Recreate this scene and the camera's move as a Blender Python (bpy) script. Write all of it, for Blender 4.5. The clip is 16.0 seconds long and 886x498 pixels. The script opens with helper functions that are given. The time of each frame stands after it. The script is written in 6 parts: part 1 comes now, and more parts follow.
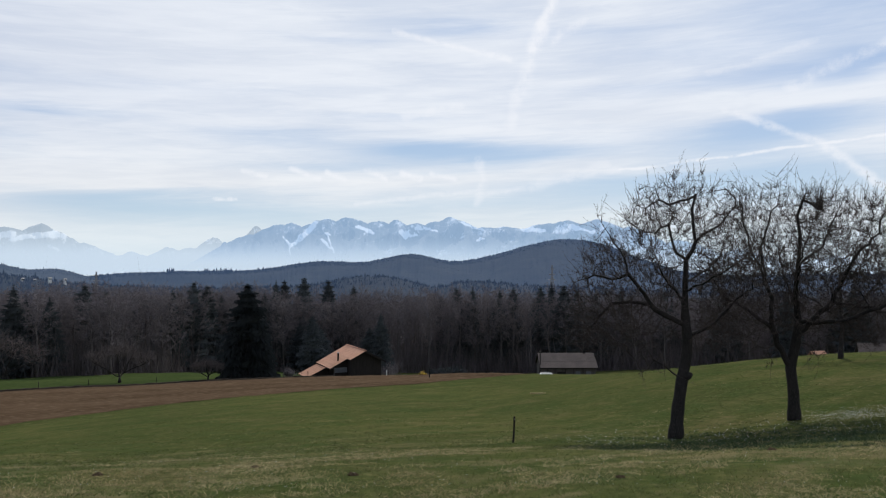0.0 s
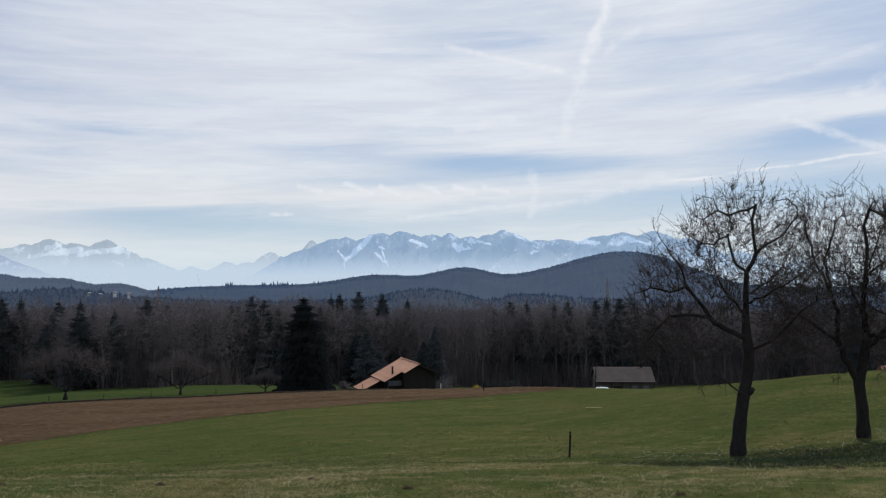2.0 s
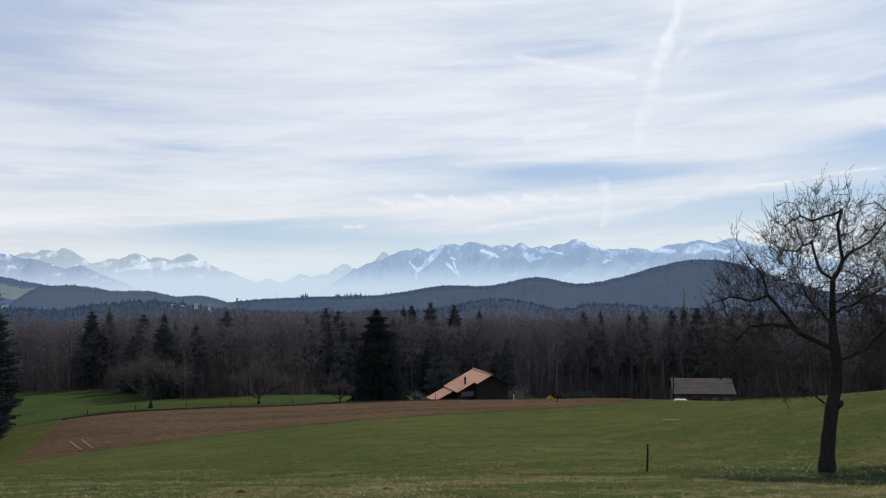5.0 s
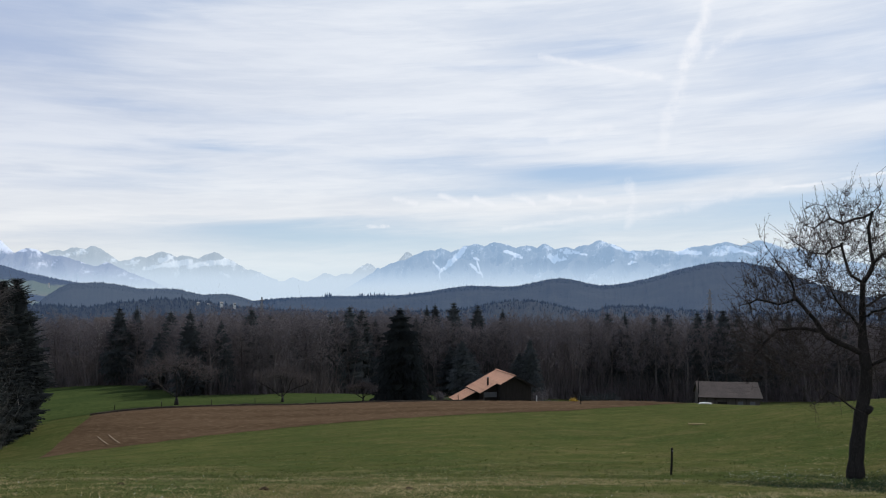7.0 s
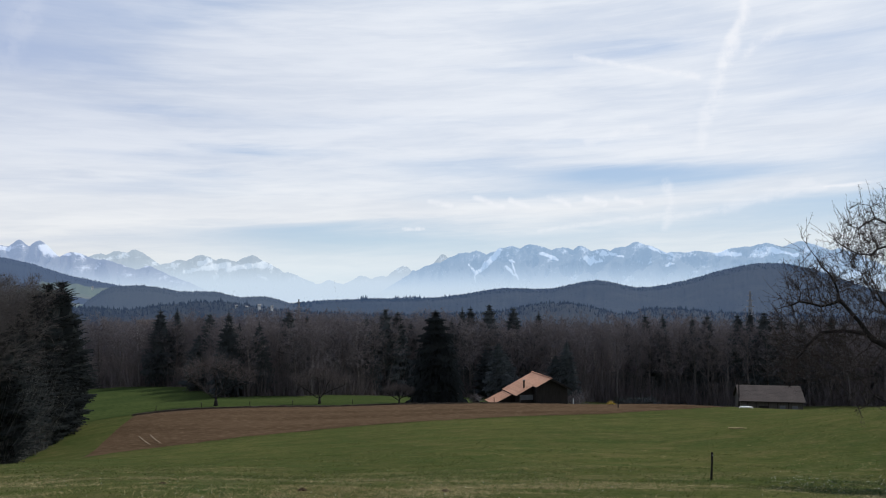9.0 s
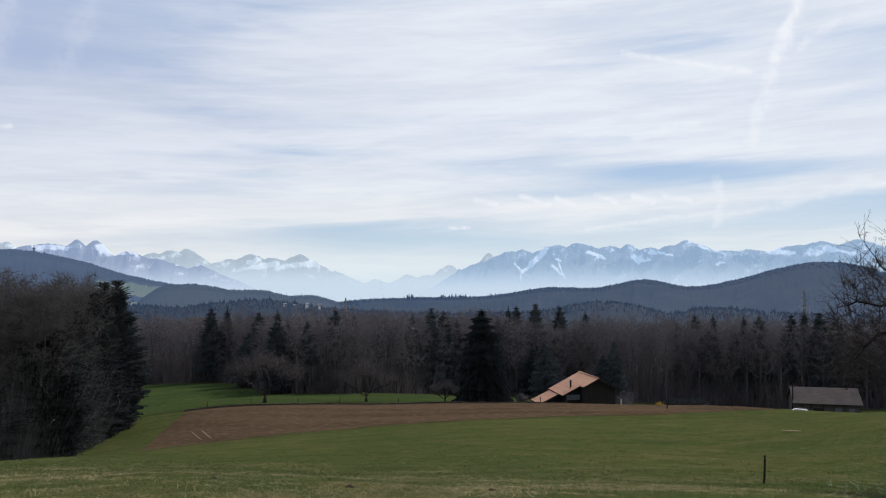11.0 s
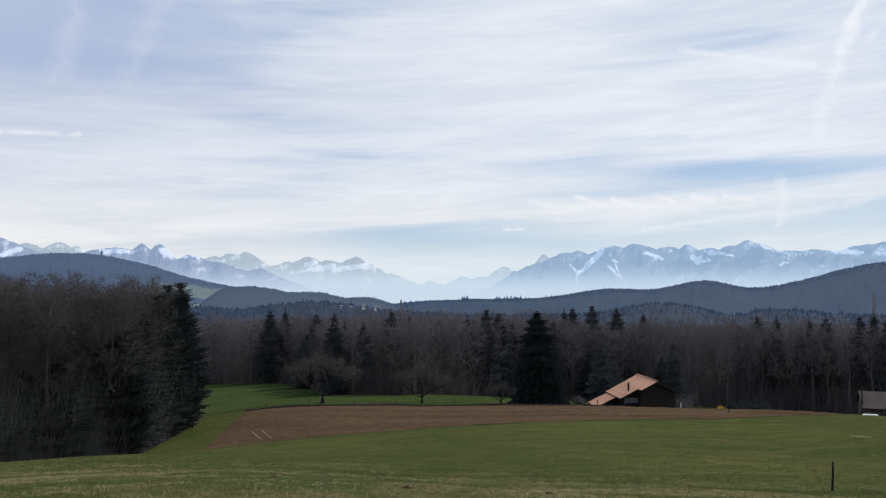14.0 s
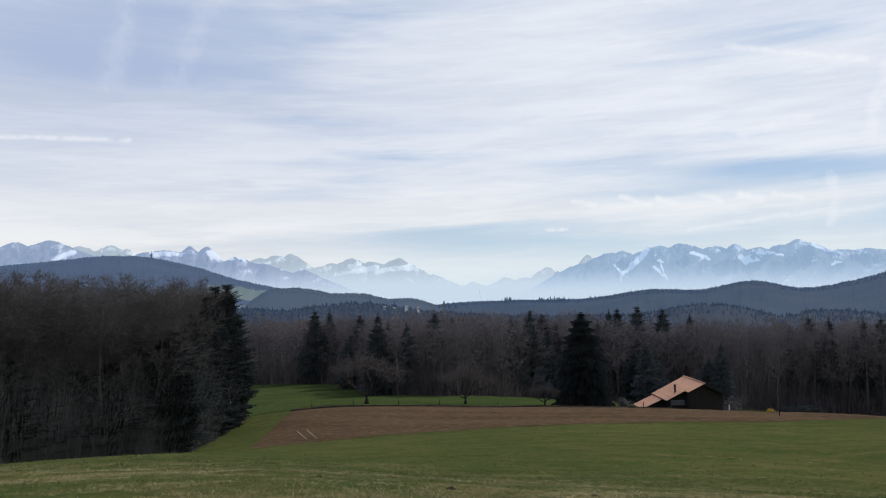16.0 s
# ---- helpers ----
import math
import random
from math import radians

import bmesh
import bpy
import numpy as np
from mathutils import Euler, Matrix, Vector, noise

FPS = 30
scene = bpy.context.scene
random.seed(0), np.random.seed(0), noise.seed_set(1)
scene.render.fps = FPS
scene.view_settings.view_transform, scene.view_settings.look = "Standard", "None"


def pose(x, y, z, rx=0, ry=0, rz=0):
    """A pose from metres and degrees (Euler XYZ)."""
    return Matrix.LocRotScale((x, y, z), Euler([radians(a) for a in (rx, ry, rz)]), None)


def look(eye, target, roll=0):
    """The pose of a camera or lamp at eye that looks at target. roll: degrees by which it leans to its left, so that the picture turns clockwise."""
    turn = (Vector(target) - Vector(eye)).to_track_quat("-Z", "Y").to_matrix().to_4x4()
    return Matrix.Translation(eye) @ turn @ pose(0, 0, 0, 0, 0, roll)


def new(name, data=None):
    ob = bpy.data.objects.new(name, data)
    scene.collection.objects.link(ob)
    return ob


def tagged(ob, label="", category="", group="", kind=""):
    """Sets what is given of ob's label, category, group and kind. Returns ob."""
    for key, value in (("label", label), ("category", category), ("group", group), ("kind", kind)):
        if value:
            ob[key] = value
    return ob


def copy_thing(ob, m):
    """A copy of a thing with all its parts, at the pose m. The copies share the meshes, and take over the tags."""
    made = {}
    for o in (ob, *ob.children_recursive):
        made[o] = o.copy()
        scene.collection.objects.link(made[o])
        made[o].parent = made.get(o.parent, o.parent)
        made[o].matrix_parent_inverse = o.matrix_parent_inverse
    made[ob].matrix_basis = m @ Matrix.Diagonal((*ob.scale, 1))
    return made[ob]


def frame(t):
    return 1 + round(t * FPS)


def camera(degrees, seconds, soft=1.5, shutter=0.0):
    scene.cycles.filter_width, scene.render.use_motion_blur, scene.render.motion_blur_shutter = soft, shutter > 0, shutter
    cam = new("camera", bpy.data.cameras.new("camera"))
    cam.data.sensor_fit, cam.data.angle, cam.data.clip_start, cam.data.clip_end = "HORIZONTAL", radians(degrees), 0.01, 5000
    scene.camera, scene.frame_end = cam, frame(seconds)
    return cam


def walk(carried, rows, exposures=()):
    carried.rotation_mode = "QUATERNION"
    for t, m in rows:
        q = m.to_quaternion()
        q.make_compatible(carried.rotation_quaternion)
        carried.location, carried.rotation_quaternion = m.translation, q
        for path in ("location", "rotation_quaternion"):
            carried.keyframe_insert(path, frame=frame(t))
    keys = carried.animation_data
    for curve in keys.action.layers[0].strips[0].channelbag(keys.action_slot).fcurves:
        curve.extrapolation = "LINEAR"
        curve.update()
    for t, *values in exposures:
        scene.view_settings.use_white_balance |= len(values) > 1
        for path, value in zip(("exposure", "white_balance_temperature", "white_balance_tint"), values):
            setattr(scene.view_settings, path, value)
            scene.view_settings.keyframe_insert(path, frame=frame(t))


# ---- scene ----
EYE = 1.65
cam = camera(59.76, 16.0, soft=1.15)
# seconds, turn to the left, tilt up, lean to the left (degrees)
ROWS = [
    (0.0, 0.0, 1.3, 0.0), (0.5, 0.834, 1.179, -0.146), (1.0, 1.845, 1.632, -0.174), (1.5, 2.625, 2.025, -0.281),
    (2.0, 3.954, 2.288, -0.245), (2.5, 5.008, 2.333, -0.31), (3.0, 6.094, 2.602, -0.34), (3.5, 6.848, 2.702, -0.379),
    (4.0, 7.891, 2.942, -0.601), (6.5, 10.353, 3.132, -0.195), (7.0, 10.991, 3.138, -0.156), (7.5, 11.66, 3.11, -0.177),
    (8.0, 12.256, 3.203, -0.18), (8.5, 12.945, 3.265, -0.241), (9.0, 13.611, 3.319, -0.242), (11.5, 17.79, 3.236, -0.185),
    (12.0, 18.467, 3.247, -0.26), (12.5, 19.176, 3.248, -0.225), (13.0, 19.907, 3.306, -0.212), (13.5, 20.469, 3.363, -0.229),
    (14.0, 21.08, 3.392, -0.233), (14.5, 21.938, 3.408, -0.255), (15.0, 22.746, 3.432, -0.383), (15.5, 23.563, 3.448, -0.366),
    (16.0, 24.243, 3.484, -0.373),
]
ARM = 0.10   # the phone is held out and swings round the body


def held(yaw, pitch, roll):
    a = radians(yaw)
    return pose(-ARM * math.sin(a), ARM * math.cos(a) - ARM, EYE, 90 + pitch, 0, yaw) @ pose(0, 0, 0, 0, 0, roll)


walk(cam, [(t, held(y, p, r)) for t, y, p, r in ROWS],
     exposures=[(0.0, 0.01), (1.5, 0.02), (2.0, -0.11), (2.5, -0.10), (3.0, -0.03), (3.5, -0.01), (4.0, 0.0), (16.0, 0.0)])

# ---- light ----
SUN_AZ, SUN_EL = -20.0, 43.5      # to the left of straight ahead, above the horizon
world = bpy.data.worlds.new("sky")
scene.world = world
world.use_nodes = True


class Nodes:
    """Short hand for a node tree."""

    def __init__(self, tree):
        self.t = tree

    def add(self, kind, *values, **props):
        n = self.t.nodes.new(kind)
        for key, value in props.items():
            setattr(n, key, value)
        for i, v in enumerate(values):
            if v is None:
                continue
            if isinstance(v, bpy.types.NodeSocket):
                self.t.links.new(v, n.inputs[i])
            else:
                n.inputs[i].default_value = v
        return n

    def m(self, op, a, b=None, c=None, clamp=False):
        return self.add("ShaderNodeMath", a, b, c, operation=op, use_clamp=clamp).outputs[0]

    def v(self, op, a, b=None):
        return self.add("ShaderNodeVectorMath", a, b, operation=op)

    def ramp(self, f, lo, hi, a=0.0, b=1.0, smooth=True):
        n = self.add("ShaderNodeMapRange", f, lo, hi, a, b)
        n.interpolation_type = "SMOOTHSTEP" if smooth else "LINEAR"
        return n.outputs[0]

    def mix(self, f, a, b):
        n = self.t.nodes.new("ShaderNodeMix")
        n.data_type = "RGBA"
        for i, v in ((0, f), (6, a), (7, b)):
            if isinstance(v, bpy.types.NodeSocket):
                self.t.links.new(v, n.inputs[i])
            elif i == 0:
                n.inputs[i].default_value = v
            else:
                n.inputs[i].default_value = (*v[:3], 1)
        return n.outputs[2]

    def noise(self, vec, scale, detail=4.0, rough=0.55, warp=0.0):
        n = self.t.nodes.new("ShaderNodeTexNoise")
        for k, val in (("Scale", scale), ("Detail", detail), ("Roughness", rough), ("Distortion", warp)):
            n.inputs[k].default_value = val
        if vec is not None:
            self.t.links.new(vec, n.inputs["Vector"])
        return n.outputs[0]


def build_sky():
    world.node_tree.nodes.clear()
    k = Nodes(world.node_tree)
    way = k.add("ShaderNodeTexCoord").outputs["Generated"]
    sky = k.add("ShaderNodeTexSky", sky_type="NISHITA", sun_disc=False, sun_elevation=radians(SUN_EL), sun_rotation=radians(-SUN_AZ), dust_density=1.6, altitude=800.0)
    xyz = k.add("ShaderNodeSeparateXYZ", way).outputs
    # degrees to the right of straight ahead, and above the horizon
    az = k.m("MULTIPLY", k.m("ARCTAN2", xyz[0], xyz[1]), 57.2958)
    el = k.m("MULTIPLY", k.m("ARCSINE", xyz[2]), 57.2958)
    tilt = k.m("SUBTRACT", el, k.m("MULTIPLY", az, 0.03))
    # cirrus veils drawn out along the horizon
    def sheet(ka, ke, z):
        return k.add("ShaderNodeCombineXYZ", k.m("MULTIPLY", az, ka), k.m("MULTIPLY", tilt, ke), z).outputs[0]

    n1 = k.noise(sheet(0.045, 0.30, 0.0), 1.0, 6.0, 0.55, 0.5)
    n2 = k.noise(sheet(0.075, 0.72, 3.0), 0.9, 5.0, 0.55, 0.4)
    n3 = k.noise(sheet(0.022, 0.075, 7.0), 1.0, 3.0, 0.5, 0.3)
    n4 = k.noise(sheet(0.20, 2.0, 11.0), 1.0, 6.0, 0.62, 0.8)
    # the broad thick and thin places of the veil, with drifting edges
    here = k.add("ShaderNodeCombineXYZ", k.m("MULTIPLY_ADD", k.m("SUBTRACT", n1, 0.5), 9.0, az), k.m("MULTIPLY_ADD", k.m("SUBTRACT", n2, 0.5), 2.2, el), 0.0).outputs[0]
    cover = k.m("MULTIPLY_ADD", n1, 0.75, k.m("MULTIPLY_ADD", n2, 0.42, k.m("MULTIPLY_ADD", n3, 0.4, k.m("MULTIPLY", n4, 0.22))))
    cover = k.m("ADD", k.m("SUBTRACT", cover, 0.895), k.ramp(el, 2.0, 11.0, 0.63, 0.83))
    for a0, e0, wa, we, amount in THIN_RIGHT + THIN_LEFT + THICK:
        d = k.add("ShaderNodeVectorMath", here, (1 / wa, 1 / we, 0), (-a0 / wa, -e0 / we, 0), operation="MULTIPLY_ADD").outputs[0]
        r = k.v("DOT_PRODUCT", d, d).outputs["Value"]
        cover = k.m("MULTIPLY_ADD", k.m("POWER", 0.45, r), amount, cover)
    veil = k.ramp(cover, -0.12, 1.02)

    # contrails and single wisps: from, to (degrees right, degrees up), width, strength
    wob = k.m("SUBTRACT", k.noise(k.add("ShaderNodeCombineXYZ", az, el, 1.0).outputs[0], 0.7, 4.0, 0.6), 0.5)
    rag = k.noise(k.add("ShaderNodeCombineXYZ", az, el, 9.0).outputs[0], 0.9, 5.0, 0.65)
    bend = k.m("MULTIPLY", k.m("SUBTRACT", k.noise(k.add("ShaderNodeCombineXYZ", az, el, 5.0).outputs[0], 0.28, 3.0, 0.55), 0.5), 1.9)
    laz = k.m("ADD", az, bend)
    lines = 0.0
    for a0, e0, a1, e1, w, s in TRAILS:
        dx, dy = a1 - a0, e1 - e0
        ll = dx * dx + dy * dy
        px, py = k.m("SUBTRACT", laz, a0), k.m("SUBTRACT", k.m("ADD", el, k.m("MULTIPLY", bend, -0.2)), e0)
        u = k.m("DIVIDE", k.m("ADD", k.m("MULTIPLY", px, dx), k.m("MULTIPLY", py, dy)), ll, clamp=True)
        qx = k.m("SUBTRACT", px, k.m("MULTIPLY", u, dx))
        qy = k.m("SUBTRACT", py, k.m("MULTIPLY", u, dy))
        d = k.m("SQRT", k.m("ADD", k.m("MULTIPLY", qx, qx), k.m("MULTIPLY", qy, qy)))
        d = k.m("ADD", d, k.m("MULTIPLY", wob, w * 1.2))
        f = k.m("MULTIPLY", k.ramp(d, w, w * 0.05), k.m("MULTIPLY", k.ramp(rag, 0.25, 0.6), s))
        lines = k.m("MAXIMUM", lines, f)

    blue = k.mix(k.ramp(el, -1.0, 14.0), SKY_LOW, SKY_HIGH)
    nish = k.v("SCALE", sky.outputs[0])
    nish.inputs["Scale"].default_value = SKY_GAIN
    clear = k.mix(0.72, nish.outputs[0], blue)
    clear = k.mix(k.ramp(az, -20.0, -48.0, 0.0, 0.75), clear, (0.45, 0.52, 0.71))
    cloud = k.mix(k.ramp(el, 0.0, 12.0), CLOUD_LOW, CLOUD_HIGH)
    shade = k.mix(k.ramp(k.m("ADD", k.m("MULTIPLY", n1, 0.5), k.m("ADD", k.m("MULTIPLY", n2, 0.25), k.m("MULTIPLY", n4, 0.25))), 0.38, 0.62), (0.91, 0.925, 0.955), (1.05, 1.045, 1.04))
    cl = k.add("ShaderNodeVectorMath", cloud, shade, operation="MULTIPLY").outputs[0]
    # thinner and greyer away from the sun
    tone = k.v("MULTIPLY", cl, k.mix(k.m("MULTIPLY", k.ramp(az, -8.0, -52.0), k.ramp(el, 5.0, 15.0, 0.05, 1.0)), (1.0, 1.0, 1.0), (0.76, 0.79, 0.86)))
    col = k.mix(k.m("MULTIPLY", veil, 0.95), clear, tone.outputs[0])
    col = k.mix(lines, col, (0.93, 0.94, 0.98))
    # the pale haze low over the valleys
    col = k.mix(k.ramp(el, 5.2, -0.5, 0.0, 0.75), col, k.mix(k.ramp(az, -24.0, -44.0), HAZE_SKY, HAZE_CREAM))
    # overhead the veil thins out
    col = k.mix(k.ramp(el, 21.0, 58.0, 0.0, 0.8), col, SKY_ZENITH)
    bg = k.add("ShaderNodeBackground", col, 1.0)
    out = k.t.nodes.new("ShaderNodeOutputWorld")
    k.t.links.new(bg.outputs[0], out.inputs[0])


SKY_GAIN = 0.06
SKY_LOW, SKY_HIGH = (0.55, 0.74, 0.90), (0.41, 0.57, 0.85)
CLOUD_LOW, CLOUD_HIGH = (0.86, 0.87, 0.87), (0.80, 0.84, 0.905)
SKY_ZENITH = (0.21, 0.29, 0.49)
HAZE_SKY, HAZE_CREAM = (0.67, 0.795, 0.885), (0.78, 0.79, 0.77)
# thinner and thicker places of the veil: degrees right, degrees up, half widths, amount
THIN_RIGHT = [
    (-1.9, 8.65, 4.0, 0.8, -0.45), (4.5, 8.5, 6.0, 0.8, -0.45), (20.8, 9.2, 4.6, 1.1, -0.6), (17.0, 12.8, 6.3, 0.5, -0.25), (25.5, 13.0, 5.0, 0.9, -0.35),
    (26.8, 9.6, 4.6, 0.8, -0.5), (22.9, 6.2, 8.4, 1.7, -0.5), (12.3, 5.8, 6.3, 0.9, -0.4), (29.5, 13.1, 2.5, 1.2, -0.4), (0.7, 17.1, 3.6, 0.5, -0.25),
    (-0.9, 17.5, 5.5, 0.5, -0.25), (0.9, 8.2, 9.5, 0.8, -0.3), (-3.7, 11.1, 4.2, 0.4, -0.3), (-8.4, 7.1, 5.0, 0.4, -0.3), (0.8, 4.6, 10.5, 0.8, -0.35), (11.0, 16.5, 5.0, 0.6, -0.22), (27.5, 17.0, 7.5, 3.0, -0.5), (17.0, 15.0, 6.0, 0.8, -0.2),
]
THIN_LEFT = [
    (-12.2, 9.3, 4.8, 0.5, -0.3), (-26.7, 10.3, 5.0, 0.45, -0.28), (-19.6, 12.4, 8.4, 0.45, -0.2), (-25.0, 4.5, 8.8, 0.8, -0.42), (-14.6, 3.6, 10.5, 0.7, -0.35), (-7.7, 16.4, 4.2, 0.4, -0.25),
    (-51.2, 17.0, 6.7, 2.6, -0.7), (-44.5, 19.6, 5.0, 1.6, -0.55), (-43.3, 15.4, 7.6, 1.1, -0.45), (-37.9, 18.6, 5.5, 1.9, -0.4), (-32.1, 19.7, 5.5, 1.5, -0.3),
    (-35.4, 12.8, 4.2, 0.4, -0.32), (-35.8, 9.6, 4.6, 0.4, -0.32), (-27.5, 10.5, 3.0, 0.4, -0.3), (-30.4, 8.5, 3.0, 0.35, -0.35), (-35.4, 7.4, 6.7, 0.6, -0.25), (-42.8, 3.7, 5.0, 0.4, -0.3),
]
THICK = [
    (-21.4, 6.3, 10.5, 0.8, 0.25), (-3.5, 11.5, 4.5, 0.3, 0.28), (9.0, 7.5, 4.6, 0.5, 0.25), (20.8, 11.2, 11.8, 0.7, 0.25), (14.3, 10.4, 5.5, 0.6, 0.15), (-6.4, 11.9, 4.2, 0.25, 0.22),
    (-39.3, 6.0, 14.0, 0.6, 0.28), (-22.9, 6.0, 10.5, 0.4, 0.18), (-46.0, 5.0, 12.0, 1.4, 0.3), (-20.0, 15.0, 14.0, 3.0, 0.18), (-2.0, 6.6, 7.0, 0.35, 0.15),
]
TRAILS = [
    (8.9, 20.5, 6.6, 15.6, 0.75, 0.65), (6.6, 15.6, 5.7, 12.4, 0.75, 0.4), (5.7, 12.4, 5.0, 10.4, 0.8, 0.32),
    (-3.5, 17.0, 5.3, 15.0, 0.33, 0.45), (2.8, 7.8, 2.8, 4.6, 0.5, 0.32),
    (2.6, 5.3, 13.0, 7.0, 0.35, 0.32), (13.0, 7.0, 30.0, 8.5, 0.17, 0.62), (19.2, 13.4, 26.0, 14.8, 0.35, 0.25), (24.5, 12.0, 31.0, 14.6, 0.55, 0.35), (20.0, 10.9, 25.8, 8.4, 0.4, 0.45),
    (25.8, 8.4, 30.5, 4.6, 0.55, 0.55), (-6.5, 4.6, 2.5, 5.6, 0.25, 0.3), (-16.6, 4.80, -15.2, 4.86, 0.17, 0.9),
    (6.5, 5.9, 12.0, 7.3, 0.6, 0.28), (-14.6, 6.9, -13.0, 6.5, 0.3, 0.4), (-11.2, 7.1, -9.4, 6.5, 0.34, 0.55), (-8.6, 6.9, -7.2, 6.4, 0.34, 0.5), (-5.6, 7.1, -4.4, 6.5, 0.36, 0.55), (-3.0, 6.9, -1.6, 6.5, 0.38, 0.6), (-0.6, 6.8, 0.8, 6.5, 0.34, 0.45),
    (-3.0, 11.0, 1.5, 11.8, 0.45, 0.3), (10.5, 17.4, 8.0, 16.2, 0.5, 0.4), (-54.5, 10.4, -46.5, 10.8, 0.24, 0.5), (-46.0, 22.0, -47.8, 15.0, 1.5, 0.14), (-41.0, 22.0, -43.2, 15.2, 1.4, 0.12),
]
build_sky()

sun = new("sun", bpy.data.lights.new("sun", "SUN"))
sun.data.energy, sun.data.angle, sun.data.color = 3.5, radians(1.0), (1.0, 0.95, 0.86)
a, e = radians(SUN_AZ), radians(SUN_EL)
sun.matrix_world = look((-60 * math.sin(a), 60 * math.cos(a), 70), (-60 * math.sin(a) + math.sin(a) * math.cos(e), 60 * math.cos(a) - math.cos(a) * math.cos(e), 70 - math.sin(e)))


# ---- materials ----
def material(name, colours, scale=4.0, fine=40.0, rough=0.9, bump=0.3, spec=0.3, stretch=(1, 1, 1), island=0.0, each=0.0, haze=0.0, haze_colour=(0.45, 0.6, 0.85), metal=0.0, through_light=0.0):
    """Colours blended by broad and fine noise; fine relief; single pieces vary; haze paints a glow over far things."""
    mat = bpy.data.materials.new(name)
    mat.use_nodes = True
    k = Nodes(mat.node_tree)
    bsdf = mat.node_tree.nodes["Principled BSDF"]
    co = k.add("ShaderNodeTexCoord").outputs["Object"]
    mp = k.add("ShaderNodeMapping", co)
    mp.inputs["Scale"].default_value = stretch
    co = mp.outputs[0]
    n1, n2 = k.noise(co, scale, 4.0, 0.6, 0.3), k.noise(co, fine, 3.0, 0.6)
    c = k.mix(k.ramp(n1, 0.3, 0.7), colours[0], colours[1])
    if len(colours) > 2:
        c = k.mix(k.ramp(n2, 0.45, 0.7), c, colours[2])
    vary = None
    if island:
        r = k.add("ShaderNodeNewGeometry").outputs["Random Per Island"]
        vary = k.ramp(r, 0, 1, 1 - island, 1 + island, False)
    if each:
        r = k.add("ShaderNodeObjectInfo").outputs["Random"]
        v2 = k.ramp(r, 0, 1, 1 - each, 1 + each, False)
        vary = v2 if vary is None else k.m("MULTIPLY", vary, v2)
    if vary is not None:
        s = k.v("SCALE", c)
        k.t.links.new(vary, s.inputs["Scale"])
        c = s.outputs[0]
    k.t.links.new(c, bsdf.inputs["Base Color"])
    bsdf.inputs["Roughness"].default_value, bsdf.inputs["Specular IOR Level"].default_value, bsdf.inputs["Metallic"].default_value = rough, spec, metal
    if bump:
        b = k.add("ShaderNodeBump")
        b.inputs["Strength"].default_value, b.inputs["Distance"].default_value = bump, 0.4 / fine
        k.t.links.new(n2, b.inputs["Height"])
        k.t.links.new(b.outputs[0], bsdf.inputs["Normal"])
    last = bsdf.outputs[0]
    if through_light:
        tr = k.add("ShaderNodeBsdfTranslucent", c)
        last = k.add("ShaderNodeMixShader", through_light, last, tr.outputs[0]).outputs[0]
    # distance haze imitated by mixing in a flat glow
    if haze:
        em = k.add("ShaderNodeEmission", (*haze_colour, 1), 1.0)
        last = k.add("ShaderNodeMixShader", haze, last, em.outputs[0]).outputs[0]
    k.t.links.new(last, mat.node_tree.nodes["Material Output"].inputs[0])
    return mat


